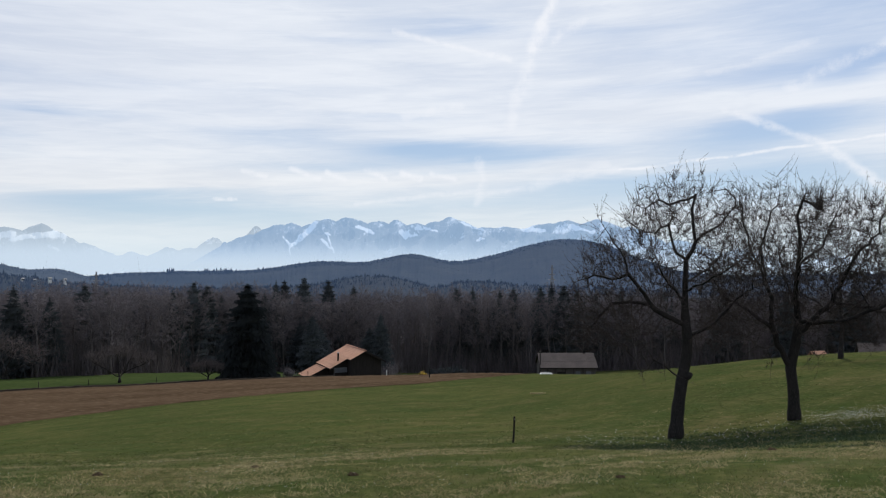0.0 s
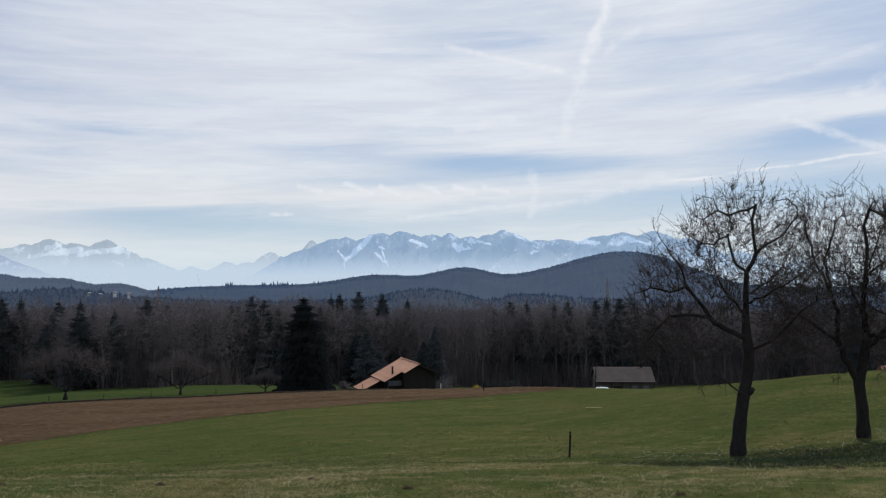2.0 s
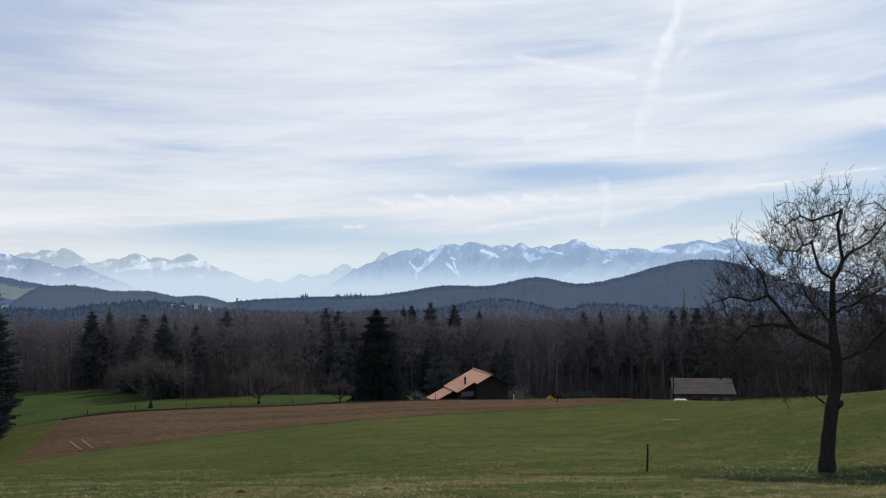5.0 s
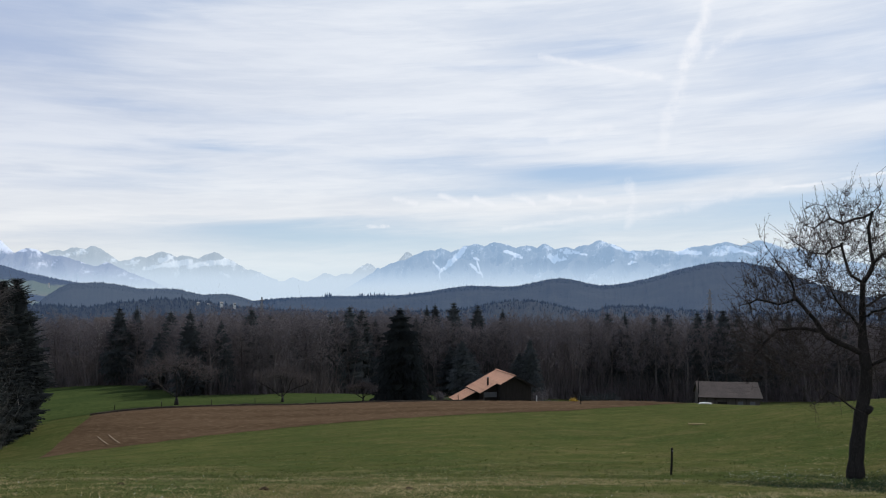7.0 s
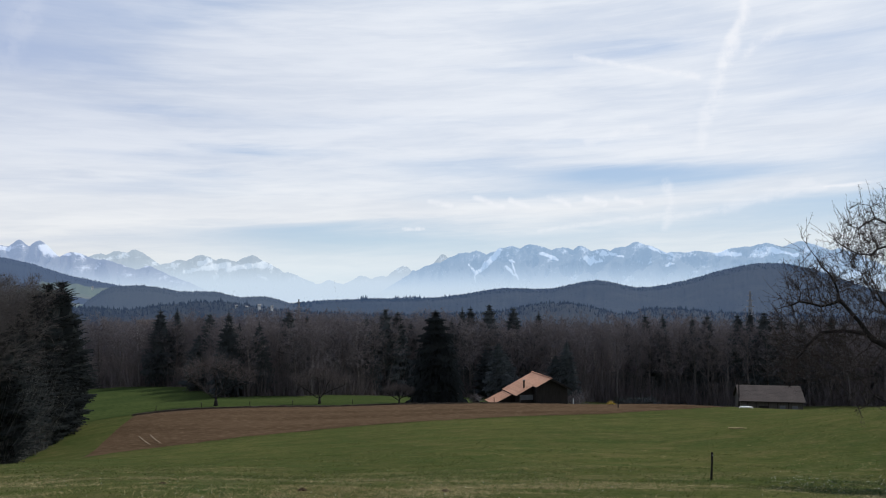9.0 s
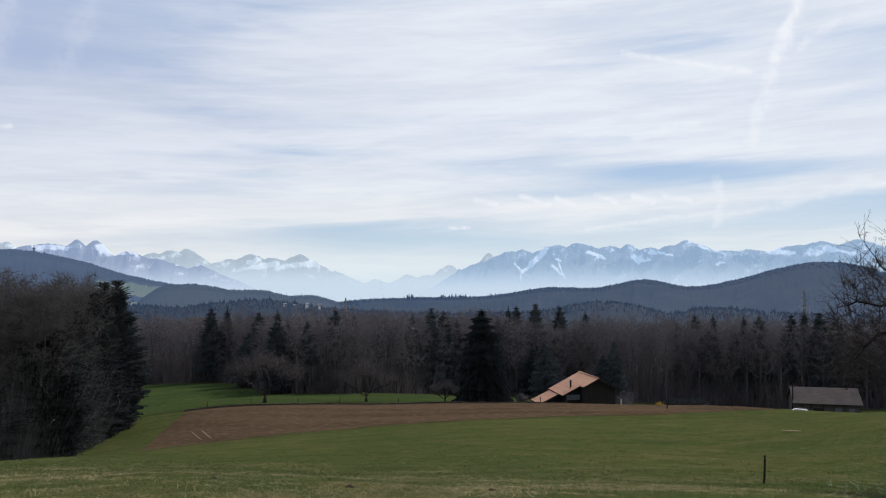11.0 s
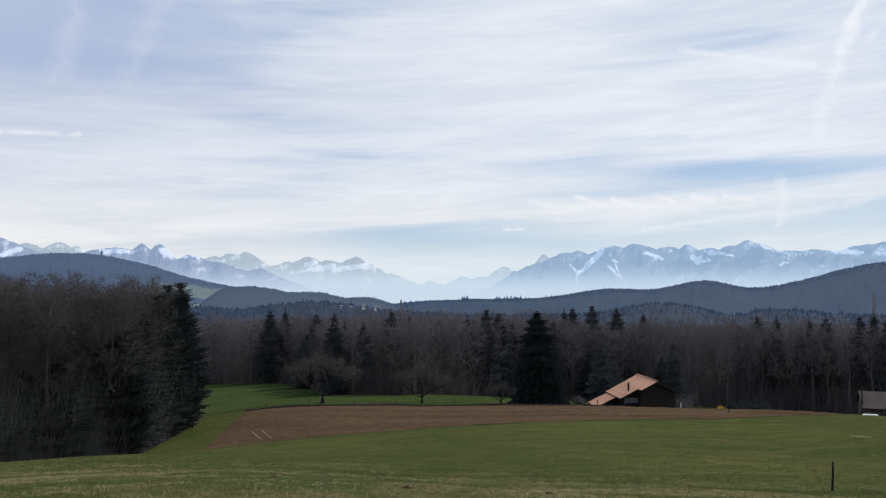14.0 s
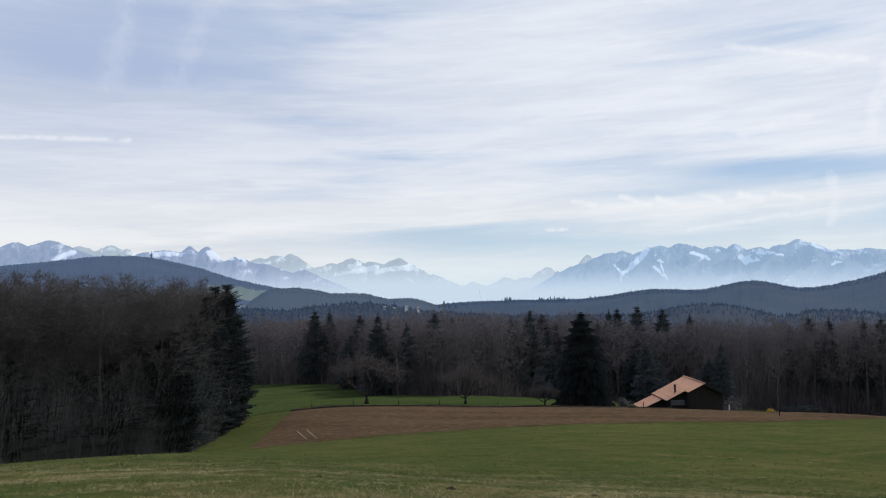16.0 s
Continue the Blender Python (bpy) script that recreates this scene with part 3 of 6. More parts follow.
# ---- far hills and mountains ----
def ridge_mesh(name, mat, summits, base, far, deep, lo, hi, step, rough, rows=26, sharp=1.0, foot=-60.0, seed=0.0, spur=0.5, fine=0.0, streaks=(), drift=0.5, bare=90.0):
    """A range seen across the land: summits are (degrees left, degrees up, fall per degree)."""
    v, f, mask = [], [], []
    azs = np.arange(lo, hi + step / 2, step)
    for a in azs:
        el = base if sharp else float(hermite([s[0] for s in summits][::-1], np.array([s[1] for s in summits][::-1]), max(summits[-1][0], min(summits[0][0], a))))
        for a0, e0, fall in (summits if sharp else ()):
            el = max(el, e0 - fall * (math.hypot(a - a0, 0.2) - 0.2) ** sharp - 0.03 * (a - a0) ** 2)
        el += rough * noise.fractal((a * 1.7, seed, 0), 0.9, 2.1, 6) + fine * random.random()
        if sharp:
            el += rough * 0.75 * (abs(noise.noise((a * 4.3, seed, 3))) + 0.5 * abs(noise.noise((a * 11.0, seed, 6))) - 0.35)
        top = EYE + far * math.tan(radians(el))
        for j in range(rows + 1):
            t = j / rows                      # 0 at the foot, 1 on the crest
            w = a + 0.5 * noise.noise((a * 0.6, t * 2.0, seed + 8))
            sp = noise.ridged_multi_fractal((w * 0.62, el * t * 0.75 + 0.25 * w, seed + 5), 0.9, 2.1, 5, 1.0, 2.0)
            gully = 1.25 - min(1.25, sp)
            h = t ** 1.1 * (1 - spur * (1 - t) ** 0.7 * gully * 0.8)
            r = far - deep * (1 - t) + deep * 0.22 * spur * gully * min(1.0, 3 * (1 - t))
            v.append((-r * math.sin(radians(a)), r * math.cos(radians(a)), foot + (top - foot) * h))
            # snow: long couloirs, a broken band under the crest, faint veins
            e = math.degrees(math.atan2(v[-1][2] - EYE, r))
            wa, we = a + 0.10 * noise.noise((a * 3, e * 3, seed)), e + 0.10 * noise.noise((a * 3, e * 3, seed + 4))
            lie_here = 0.0
            for a0, e0, a1, e1, w0, w1 in streaks:
                dx, dy = a1 - a0, e1 - e0
                q = max(0.0, min(1.0, ((wa - a0) * dx + (we - e0) * dy) / (dx * dx + dy * dy)))
                d = math.hypot(wa - a0 - q * dx, we - e0 - q * dy) / (w0 + (w1 - w0) * q)
                lie_here = max(lie_here, 1.25 - d)
            shelf = noise.fractal((a * 0.8 + 0.3 * e, e * 1.6 + 0.2 * a, seed + 17), 0.8, 2.1, 4)
            vein = 1 - abs(noise.fractal((a * 1.1 + 0.4 * e, e * 0.4, seed + 21), 0.7, 2.1, 4)) * 2.6
            band = max(0.0, 1 - abs((el - e) - 0.28) / 0.75) * (0.7 + 0.9 * noise.noise((a * 0.55, e * 0.8, seed + 30)))
            mask.append(lie_here * 0.75 + drift * (0.5 * band + 0.75 * shelf) * (1.0 if a < bare - 0.7 or a > bare + 9 else 0.55) + 0.22 * max(0.0, vein) ** 3)
    m = rows + 1
    # the far side falls away behind the crest
    n0 = len(v)
    for i, a in enumerate(azs):
        r = far + deep * 0.5
        v.append((-r * math.sin(radians(a)), r * math.cos(radians(a)), foot))
        mask.append(0.0)
    for i in range(len(azs) - 1):
        for j in range(rows):
            o = i * m + j
            f.append((o, o + m, o + m + 1, o + 1))
        f.append((i * m + rows, (i + 1) * m + rows, n0 + i + 1, n0 + i))
    me = mesh_of(name, v, f, mat, True)
    me.attributes.new("snow_lie", "FLOAT", "POINT").data.foreach_set("value", mask)
    return me


def hill_woods(name, label, me, mat, count, height, seed, rows):
    """Tree tops all over a far hill, thickest along its crest."""
    rng = np.random.default_rng(seed)
    co = np.zeros(len(me.vertices) * 3)
    me.vertices.foreach_get("co", co)
    co = co.reshape(-1, 3)
    m = rows + 1
    n = len(co) // (m + 1)
    col = rng.integers(0, n - 1, count)
    row = rows - np.where(rng.random(count) < 0.55, rng.integers(1, rows - 3, count), np.minimum(rows - 3, rng.exponential(2.0, count).astype(int)))
    u = rng.random((count, 1))
    w = rng.random((count, 1)) * (row < rows)[:, None]
    up = np.minimum(row + 1, rows)
    p = (co[col * m + row] * (1 - u) + co[(col + 1) * m + row] * u) * (1 - w) + (co[col * m + up] * (1 - u) + co[(col + 1) * m + up] * u) * w
    h = height * rng.gamma(5.0, 0.2, count) * np.where(row > rows - 3, 0.9, 0.2)
    w = h * np.where(row > rows - 3, rng.uniform(0.2, 0.5, count), rng.uniform(0.7, 1.5, count))
    a = rng.uniform(0, 6.28, count)
    v = []
    for k in range(3):
        t = a + k * 2.094
        v.append(p + np.c_[w * np.cos(t), w * np.sin(t), -0.4 * h])
    v.append(p + np.c_[np.zeros(count), np.zeros(count), h])
    v = np.stack(v, 1).reshape(-1, 3)
    i = np.arange(count)[:, None] * 4
    f = np.concatenate([i + np.array([[0, 1, 3]]), i + np.array([[1, 2, 3]]), i + np.array([[2, 0, 3]])])
    thing(name, label, "woods", kind="stuff", data=mesh_of(name, v, f, mat))


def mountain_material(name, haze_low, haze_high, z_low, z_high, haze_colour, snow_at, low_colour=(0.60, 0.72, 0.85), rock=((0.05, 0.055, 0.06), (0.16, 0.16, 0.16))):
    """Rock, snow in the gullies, and painted haze: a glow mixed in, thickest low down."""
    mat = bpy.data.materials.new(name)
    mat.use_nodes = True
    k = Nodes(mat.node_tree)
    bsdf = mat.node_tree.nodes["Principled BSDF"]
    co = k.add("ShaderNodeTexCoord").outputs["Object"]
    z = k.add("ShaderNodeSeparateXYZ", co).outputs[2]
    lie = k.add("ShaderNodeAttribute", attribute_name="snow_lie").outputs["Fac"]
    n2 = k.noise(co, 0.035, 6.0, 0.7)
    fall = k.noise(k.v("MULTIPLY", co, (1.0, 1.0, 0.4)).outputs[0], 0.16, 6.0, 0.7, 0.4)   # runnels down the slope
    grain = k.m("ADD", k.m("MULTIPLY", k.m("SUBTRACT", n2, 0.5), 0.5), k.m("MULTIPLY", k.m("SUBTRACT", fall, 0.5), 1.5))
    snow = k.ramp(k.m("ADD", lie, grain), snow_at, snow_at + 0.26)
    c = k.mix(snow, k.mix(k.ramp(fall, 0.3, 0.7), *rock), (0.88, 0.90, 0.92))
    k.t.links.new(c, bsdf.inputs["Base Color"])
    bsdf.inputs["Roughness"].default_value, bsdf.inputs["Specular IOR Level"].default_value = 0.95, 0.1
    # distance haze put in as emission, palest and strongest near the foot
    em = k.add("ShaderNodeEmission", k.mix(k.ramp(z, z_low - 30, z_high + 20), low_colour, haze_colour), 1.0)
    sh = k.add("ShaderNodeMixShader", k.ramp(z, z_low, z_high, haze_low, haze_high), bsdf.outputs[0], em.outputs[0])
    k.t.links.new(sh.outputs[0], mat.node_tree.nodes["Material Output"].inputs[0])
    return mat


def pasture_hill():
    """A far hillside: woods, with pastures and hedges on its lower flank."""
    # blue emission over the whole slope paints its distance haze
    mat = material("hazy_slope_with_pastures", [(0.014, 0.018, 0.015), (0.026, 0.032, 0.024)], 0.006, 0.012, 0.95, 0.0, 0.1, haze=0.55, haze_colour=(0.125, 0.190, 0.340))
    k = Nodes(mat.node_tree)
    bsdf = mat.node_tree.nodes["Principled BSDF"]
    woods = bsdf.inputs["Base Color"].links[0].from_socket
    co = k.add("ShaderNodeTexCoord").outputs["Object"]
    cells = k.t.nodes.new("ShaderNodeTexVoronoi")
    k.t.links.new(k.v("MULTIPLY", co, (1.0, 0.8, 2.6)).outputs[0], cells.inputs["Vector"])
    cells.inputs["Scale"].default_value = 0.014
    pick = k.add("ShaderNodeSeparateXYZ", cells.outputs["Color"]).outputs
    xyz = k.add("ShaderNodeSeparateXYZ", co).outputs
    open_land = k.m("ADD", k.noise(co, 0.006, 4.0, 0.6), k.m("MULTIPLY", pick[0], 0.25))
    # only low on the slope and on its gentler end
    bearing = k.m("DIVIDE", xyz[0], xyz[1])
    open_land = k.m("SUBTRACT", open_land, k.m("ADD", k.ramp(bearing, -0.86, -0.98, 0.0, 0.45), k.ramp(xyz[2], 5.0, 55.0, 0.0, 0.35)))
    grass = k.mix(pick[1], (0.12, 0.17, 0.06), (0.22, 0.22, 0.11))
    k.t.links.new(k.mix(k.ramp(open_land, 0.46, 0.56), woods, grass), bsdf.inputs["Base Color"])
    return mat


# glow colour of the painted mountain haze
HAZE_GLOW = (0.44, 0.65, 0.94)
MOUNTAIN = mountain_material("hazy_rock_and_snow", 0.97, 0.60, 14, 170, HAZE_GLOW, 0.28)
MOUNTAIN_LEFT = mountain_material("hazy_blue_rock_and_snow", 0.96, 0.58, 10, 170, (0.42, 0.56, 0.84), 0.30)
PALE_PEAK = mountain_material("haze_paled_rock_and_snow", 0.985, 0.66, 50, 220, (0.58, 0.71, 0.85), 0.27)
# the hills' blue haze is painted in as emission
HILL = material("hazy_wooded_hills", [(0.012, 0.017, 0.013), (0.032, 0.036, 0.026), (0.018, 0.020, 0.017)], 0.010, 0.06, 0.95, 0.0, 0.1, haze=0.37, haze_colour=(0.092, 0.160, 0.315))
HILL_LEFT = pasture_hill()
SPUR = material("hazy_wooded_spur", [(0.014, 0.018, 0.015), (0.026, 0.030, 0.024), (0.018, 0.020, 0.017)], 0.010, 0.05, 0.95, 0.0, 0.1, haze=0.52, haze_colour=(0.125, 0.180, 0.290))
NEAR_HILL = material("hazy_wooded_valley", [(0.010, 0.013, 0.010), (0.018, 0.018, 0.015), (0.026, 0.028, 0.018)], 0.02, 0.12, 0.95, 0.0, 0.1, haze=0.30, haze_colour=(0.085, 0.140, 0.265))

RANGE_RIGHT = [(17.0, 0.75, 0.5), (15.8, 1.75, 1.6), (14.1, 2.32, 0.42), (12.0, 3.1, 0.42), (11.1, 3.2, 0.6), (9.3, 3.4, 0.95), (8.5, 3.5, 0.3), (7.0, 3.63, 0.32), (4.8, 3.38, 0.3), (3.45, 3.5, 0.75),
               (1.95, 3.24, 0.35), (0.5, 3.36, 0.35), (-0.5, 3.68, 0.55), (-1.3, 3.43, 0.5), (-3.2, 2.93, 0.14), (-4.7, 2.95, 0.12), (-7.1, 3.1, 0.3), (-7.9, 3.22, 0.3), (-9.15, 3.4, 0.32), (-11.3, 3.45, 0.35), (-13.5, 2.9, 0.4), (-17, 1.9, 0.3), (-21, 1.2, 0.25), (-27, 0.7, 0.2), (-36, 0.6, 0.2)]
RANGE_LEFT = [(66, 3.6, 0.2), (58, 3.6, 0.2), (53.3, 3.70, 0.5), (51.3, 3.85, 0.34), (49.6, 3.2, 0.4), (44.1, 3.32, 0.12), (42.45, 3.62, 1.0), (41.3, 3.62, 1.0), (39.2, 2.92, 0.45), (37.5, 2.45, 0.3), (34.6, 2.0, 0.42), (32.5, 1.1, 0.42)]
RANGE_BACK = [(49.5, 3.5, 0.4), (47.6, 3.6, 0.5), (46.6, 3.38, 0.8), (37.6, 2.83, 0.4), (36.4, 3.03, 0.35), (35.4, 3.15, 0.65), (32.4, 2.45, 0.25), (31.0, 2.85, 0.5), (29.5, 2.55, 0.25), (27.6, 2.83, 0.5), (25.0, 1.6, 0.4), (22.0, 1.0, 0.3), (19.6, 1.35, 0.5), (18.2, 1.35, 0.4), (16.6, 2.1, 0.8), (13.6, 2.95, 1.2)]
# couloirs and snowfields: from, to (degrees left, degrees up), widths
SNOW_RIGHT = [(9.4, 3.2, 10.4, 2.1, 0.22, 0.26), (10.4, 2.1, 11.2, 1.45, 0.24, 0.10), (11.7, 2.2, 11.2, 1.45, 0.09, 0.09), (11.2, 1.45, 11.27, 0.85, 0.09, 0.04),
              (8.6, 2.5, 8.05, 1.0, 0.10, 0.05), (8.95, 2.0, 8.1, 1.15, 0.12, 0.05), (8.3, 2.3, 8.75, 2.5, 0.08, 0.10), (3.1, 2.6, 2.8, 2.1, 0.16, 0.18), (2.8, 2.25, 1.9, 2.4, 0.2, 0.12),
              (2.3, 3.0, 0.45, 2.65, 0.12, 0.10), (6.4, 2.95, 5.1, 2.5, 0.16, 0.10), (-1.5, 3.2, -2.95, 2.75, 0.16, 0.12), (-2.5, 1.95, -3.1, 2.07, 0.06, 0.06), (-6.0, 2.8, -7.5, 2.6, 0.2, 0.15), (-9.5, 2.9, -11.0, 2.5, 0.2, 0.15)]
SNOW_LEFT = [(39.2, 3.0, 38.7, 2.6, 0.12, 0.10), (36.1, 2.0, 34.7, 2.05, 0.10, 0.16), (35.3, 2.2, 34.7, 2.2, 0.12, 0.10), (51.0, 2.5, 49.9, 3.1, 0.3, 0.15), (41.2, 3.2, 39.5, 2.7, 0.22, 0.12), (45.0, 3.1, 43.0, 3.05, 0.14, 0.12)]
SNOW_BACK = [(32.2, 1.6, 29.2, 2.15, 0.12, 0.25), (29.2, 1.8, 26.7, 2.2, 0.2, 0.25), (27.1, 1.4, 26.5, 1.1, 0.15, 0.12), (31.2, 2.2, 30.4, 2.4, 0.15, 0.12), (30.4, 1.1, 29.8, 1.27, 0.08, 0.08), (24.6, 2.1, 22.9, 1.7, 0.2, 0.15)]
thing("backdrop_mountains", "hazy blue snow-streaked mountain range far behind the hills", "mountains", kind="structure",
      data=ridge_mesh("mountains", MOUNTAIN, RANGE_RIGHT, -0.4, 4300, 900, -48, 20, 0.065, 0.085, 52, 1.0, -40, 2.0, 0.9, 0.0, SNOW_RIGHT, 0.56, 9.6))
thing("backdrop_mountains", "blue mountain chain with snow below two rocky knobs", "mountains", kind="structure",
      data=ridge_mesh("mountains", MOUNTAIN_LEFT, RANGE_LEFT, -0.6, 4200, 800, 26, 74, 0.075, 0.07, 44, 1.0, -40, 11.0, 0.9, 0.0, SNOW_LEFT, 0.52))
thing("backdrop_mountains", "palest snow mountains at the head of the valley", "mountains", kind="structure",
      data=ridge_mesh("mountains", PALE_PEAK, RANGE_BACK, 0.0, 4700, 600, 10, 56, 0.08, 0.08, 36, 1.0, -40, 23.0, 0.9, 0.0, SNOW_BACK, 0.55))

HILLS_RIGHT = [(28.5, -2.2, 0.1), (26.0, -0.95, 0.1), (24.0, -0.64, 0.1), (19.5, -0.42, 0.05), (13.5, -0.28, 0.05), (9.0, 0.32, 0.12), (6.0, 0.27, 0.1), (2.1, 0.85, 0.16), (-0.5, 0.35, 0.1), (-4.0, 0.85, 0.25), (-6.3, 1.50, 0.25), (-9.2, 1.95, 0.2), (-11.6, 1.6, 0.1), (-14.2, 0.6, 0.1), (-17.0, -0.35, 0.1), (-20, -0.6, 0.1), (-27, -0.55, 0.1), (-36, -0.5, 0.1)]
HILLS_LEFT = [(60, 2.0, 0.1), (54, 2.1, 0.1), (50.5, 2.50, 0.1), (48.0, 2.80, 0.18), (45.5, 2.78, 0.2), (42.6, 2.25, 0.33), (39.2, 1.22, 0.22), (36.6, 0.66, 0.10), (34.0, 0.25, 0.1), (30.3, -0.15, 0.12), (27.5, -0.5, 0.3), (24.0, -1.3, 0.3), (22.0, -2.4, 0.3)]
HILLS_SPUR = [(41.0, -1.6, 0.1), (38.9, -0.95, 0.1), (37.9, -0.1, 0.1), (37.2, 0.34, 0.1), (35.9, 0.56, 0.1), (34.2, 0.50, 0.1), (32.7, 0.21, 0.1), (30.0, 0.11, 0.1), (28.2, -0.27, 0.1), (26.5, -0.25, 0.1), (24.7, -0.78, 0.1), (23.0, -1.6, 0.1)]
HILLS_NEAR = [(62, -0.4, 0.06), (45, -0.8, 0.05), (38.4, -0.96, 0.05), (35.7, -1.06, 0.05), (33.1, -0.75, 0.05), (29.1, -0.65, 0.05), (27.0, -1.0, 0.05), (22.4, -1.44, 0.05), (14.0, -1.6, 0.05), (9.3, -1.38, 0.05), (6.8, -0.91, 0.05), (4.5, -0.82, 0.05), (2.0, -1.3, 0.05), (0.6, -1.6, 0.05), (-1.5, -1.25, 0.05), (-6.5, -1.5, 0.05), (-12, -1.7, 0.05), (-20, -2.0, 0.06), (-34, -1.8, 0.05)]
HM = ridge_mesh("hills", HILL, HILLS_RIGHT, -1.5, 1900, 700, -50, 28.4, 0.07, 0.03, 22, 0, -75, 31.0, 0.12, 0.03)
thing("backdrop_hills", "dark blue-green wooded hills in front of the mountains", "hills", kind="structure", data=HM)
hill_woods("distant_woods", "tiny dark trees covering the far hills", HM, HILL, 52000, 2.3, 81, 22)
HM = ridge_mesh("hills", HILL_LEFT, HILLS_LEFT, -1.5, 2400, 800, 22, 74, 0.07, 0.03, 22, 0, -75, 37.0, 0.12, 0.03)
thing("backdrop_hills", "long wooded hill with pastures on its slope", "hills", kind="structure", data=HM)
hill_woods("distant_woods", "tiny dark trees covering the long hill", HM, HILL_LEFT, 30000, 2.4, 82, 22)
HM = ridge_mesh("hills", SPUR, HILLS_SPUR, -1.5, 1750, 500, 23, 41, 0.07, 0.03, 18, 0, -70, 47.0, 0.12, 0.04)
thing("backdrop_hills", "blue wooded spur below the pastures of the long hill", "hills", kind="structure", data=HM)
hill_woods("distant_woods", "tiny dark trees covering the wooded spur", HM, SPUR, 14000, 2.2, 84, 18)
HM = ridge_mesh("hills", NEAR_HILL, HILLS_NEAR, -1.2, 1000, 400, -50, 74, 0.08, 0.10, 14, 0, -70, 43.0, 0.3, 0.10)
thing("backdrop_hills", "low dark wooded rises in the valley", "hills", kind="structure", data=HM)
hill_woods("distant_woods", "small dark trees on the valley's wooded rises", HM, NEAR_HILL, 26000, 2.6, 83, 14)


def crest_clump(lo, hi, r, el, height, count, seed):
    """Taller trees that stand out on a far hill's skyline."""
    rng = np.random.default_rng(seed)
    v, f = [], []
    for _ in range(count):
        a, h = radians(rng.uniform(lo, hi)), height * rng.uniform(0.55, 1.1)
        x, y, z = -r * math.sin(a), r * math.cos(a), EYE + r * math.tan(radians(el))
        for lift, w, tall in ((-3.0, 0.34, 0.75), (0.2 * h, 0.24, 0.62), (0.45 * h, 0.15, 0.55)):
            n = len(v)
            turn = rng.random() * 6.28
            v += [(x + h * w * math.cos(turn + q * 1.257), y + h * w * math.sin(turn + q * 1.257), z + lift) for q in range(5)] + [(x, y, z + lift + h * tall)]
            f += [(n + q, n + (q + 1) % 5, n + 5) for q in range(5)]
    thing("distant_woods", "clump of tall dark trees on the far skyline", "woods", kind="stuff", data=mesh_of("distant_woods", v, f, HILL))


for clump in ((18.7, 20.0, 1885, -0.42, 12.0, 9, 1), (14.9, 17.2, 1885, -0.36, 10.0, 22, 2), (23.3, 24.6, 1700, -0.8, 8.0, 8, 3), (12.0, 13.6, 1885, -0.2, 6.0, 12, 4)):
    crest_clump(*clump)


# ---- trees ----
def grow(rng, points, start, step, reach, kill, rounds, wander=0.25, lift=0.0):
    """Branches that seek the points of a crown. Returns nodes and each one's parent."""
    pos = [np.array(p, float) for p in start[0]]
    par = list(start[1])
    pts = np.array(points, float)
    live = np.ones(len(pts), bool)
    best = np.full(len(pts), 1e9)
    who = np.zeros(len(pts), int)

    def meet(i):
        d = np.linalg.norm(pts - pos[i], axis=1)
        b = d < best
        best[b], who[b] = d[b], i

    for i in range(len(pos)):
        meet(i)
    for _ in range(rounds):
        use = live & (best < reach)
        if not use.any():
            break
        order = {}
        for i in np.nonzero(use)[0]:
            order.setdefault(who[i], []).append(i)
        fresh = 0
        for i, js in order.items():
            d = pts[js] - pos[i]
            d = (d / (np.linalg.norm(d, axis=1, keepdims=True) + 1e-9)).mean(0)
            d = d / (np.linalg.norm(d) + 1e-9) + rng.normal(0, wander, 3)
            d[2] += lift
            d /= np.linalg.norm(d) + 1e-9
            pos.append(pos[i] + d * step)
            par.append(int(i))
            meet(len(pos) - 1)
            fresh += 1
        live &= best > kill
        if not fresh:
            break
    return np.array(pos), np.array(par)


def skeleton_of(lines, step, rng):
    """Trunk and main limbs as chained nodes; each limb starts at the node nearest its first point. Also which limb a node is of."""
    pos, par, limb = [], [], []
    for n, line in enumerate(lines):
        line = [np.array(p, float) for p in line]
        if n == 0:
            last = -1
        else:
            last = int(np.argmin([np.linalg.norm(q - line[0]) for q in pos]))
            line[0] = pos[last]
        for a, b in zip(line, line[1:]):
            m = max(1, int(np.linalg.norm(b - a) / step))
            for i in range(0 if last < 0 else 1, m + 1):
                q = a + (b - a) * i / m
                if n:
                    q = q + rng.normal(0, step * 0.12, 3)
                pos.append(q), par.append(last), limb.append(n)
                last = len(pos) - 1
    return pos, par, limb


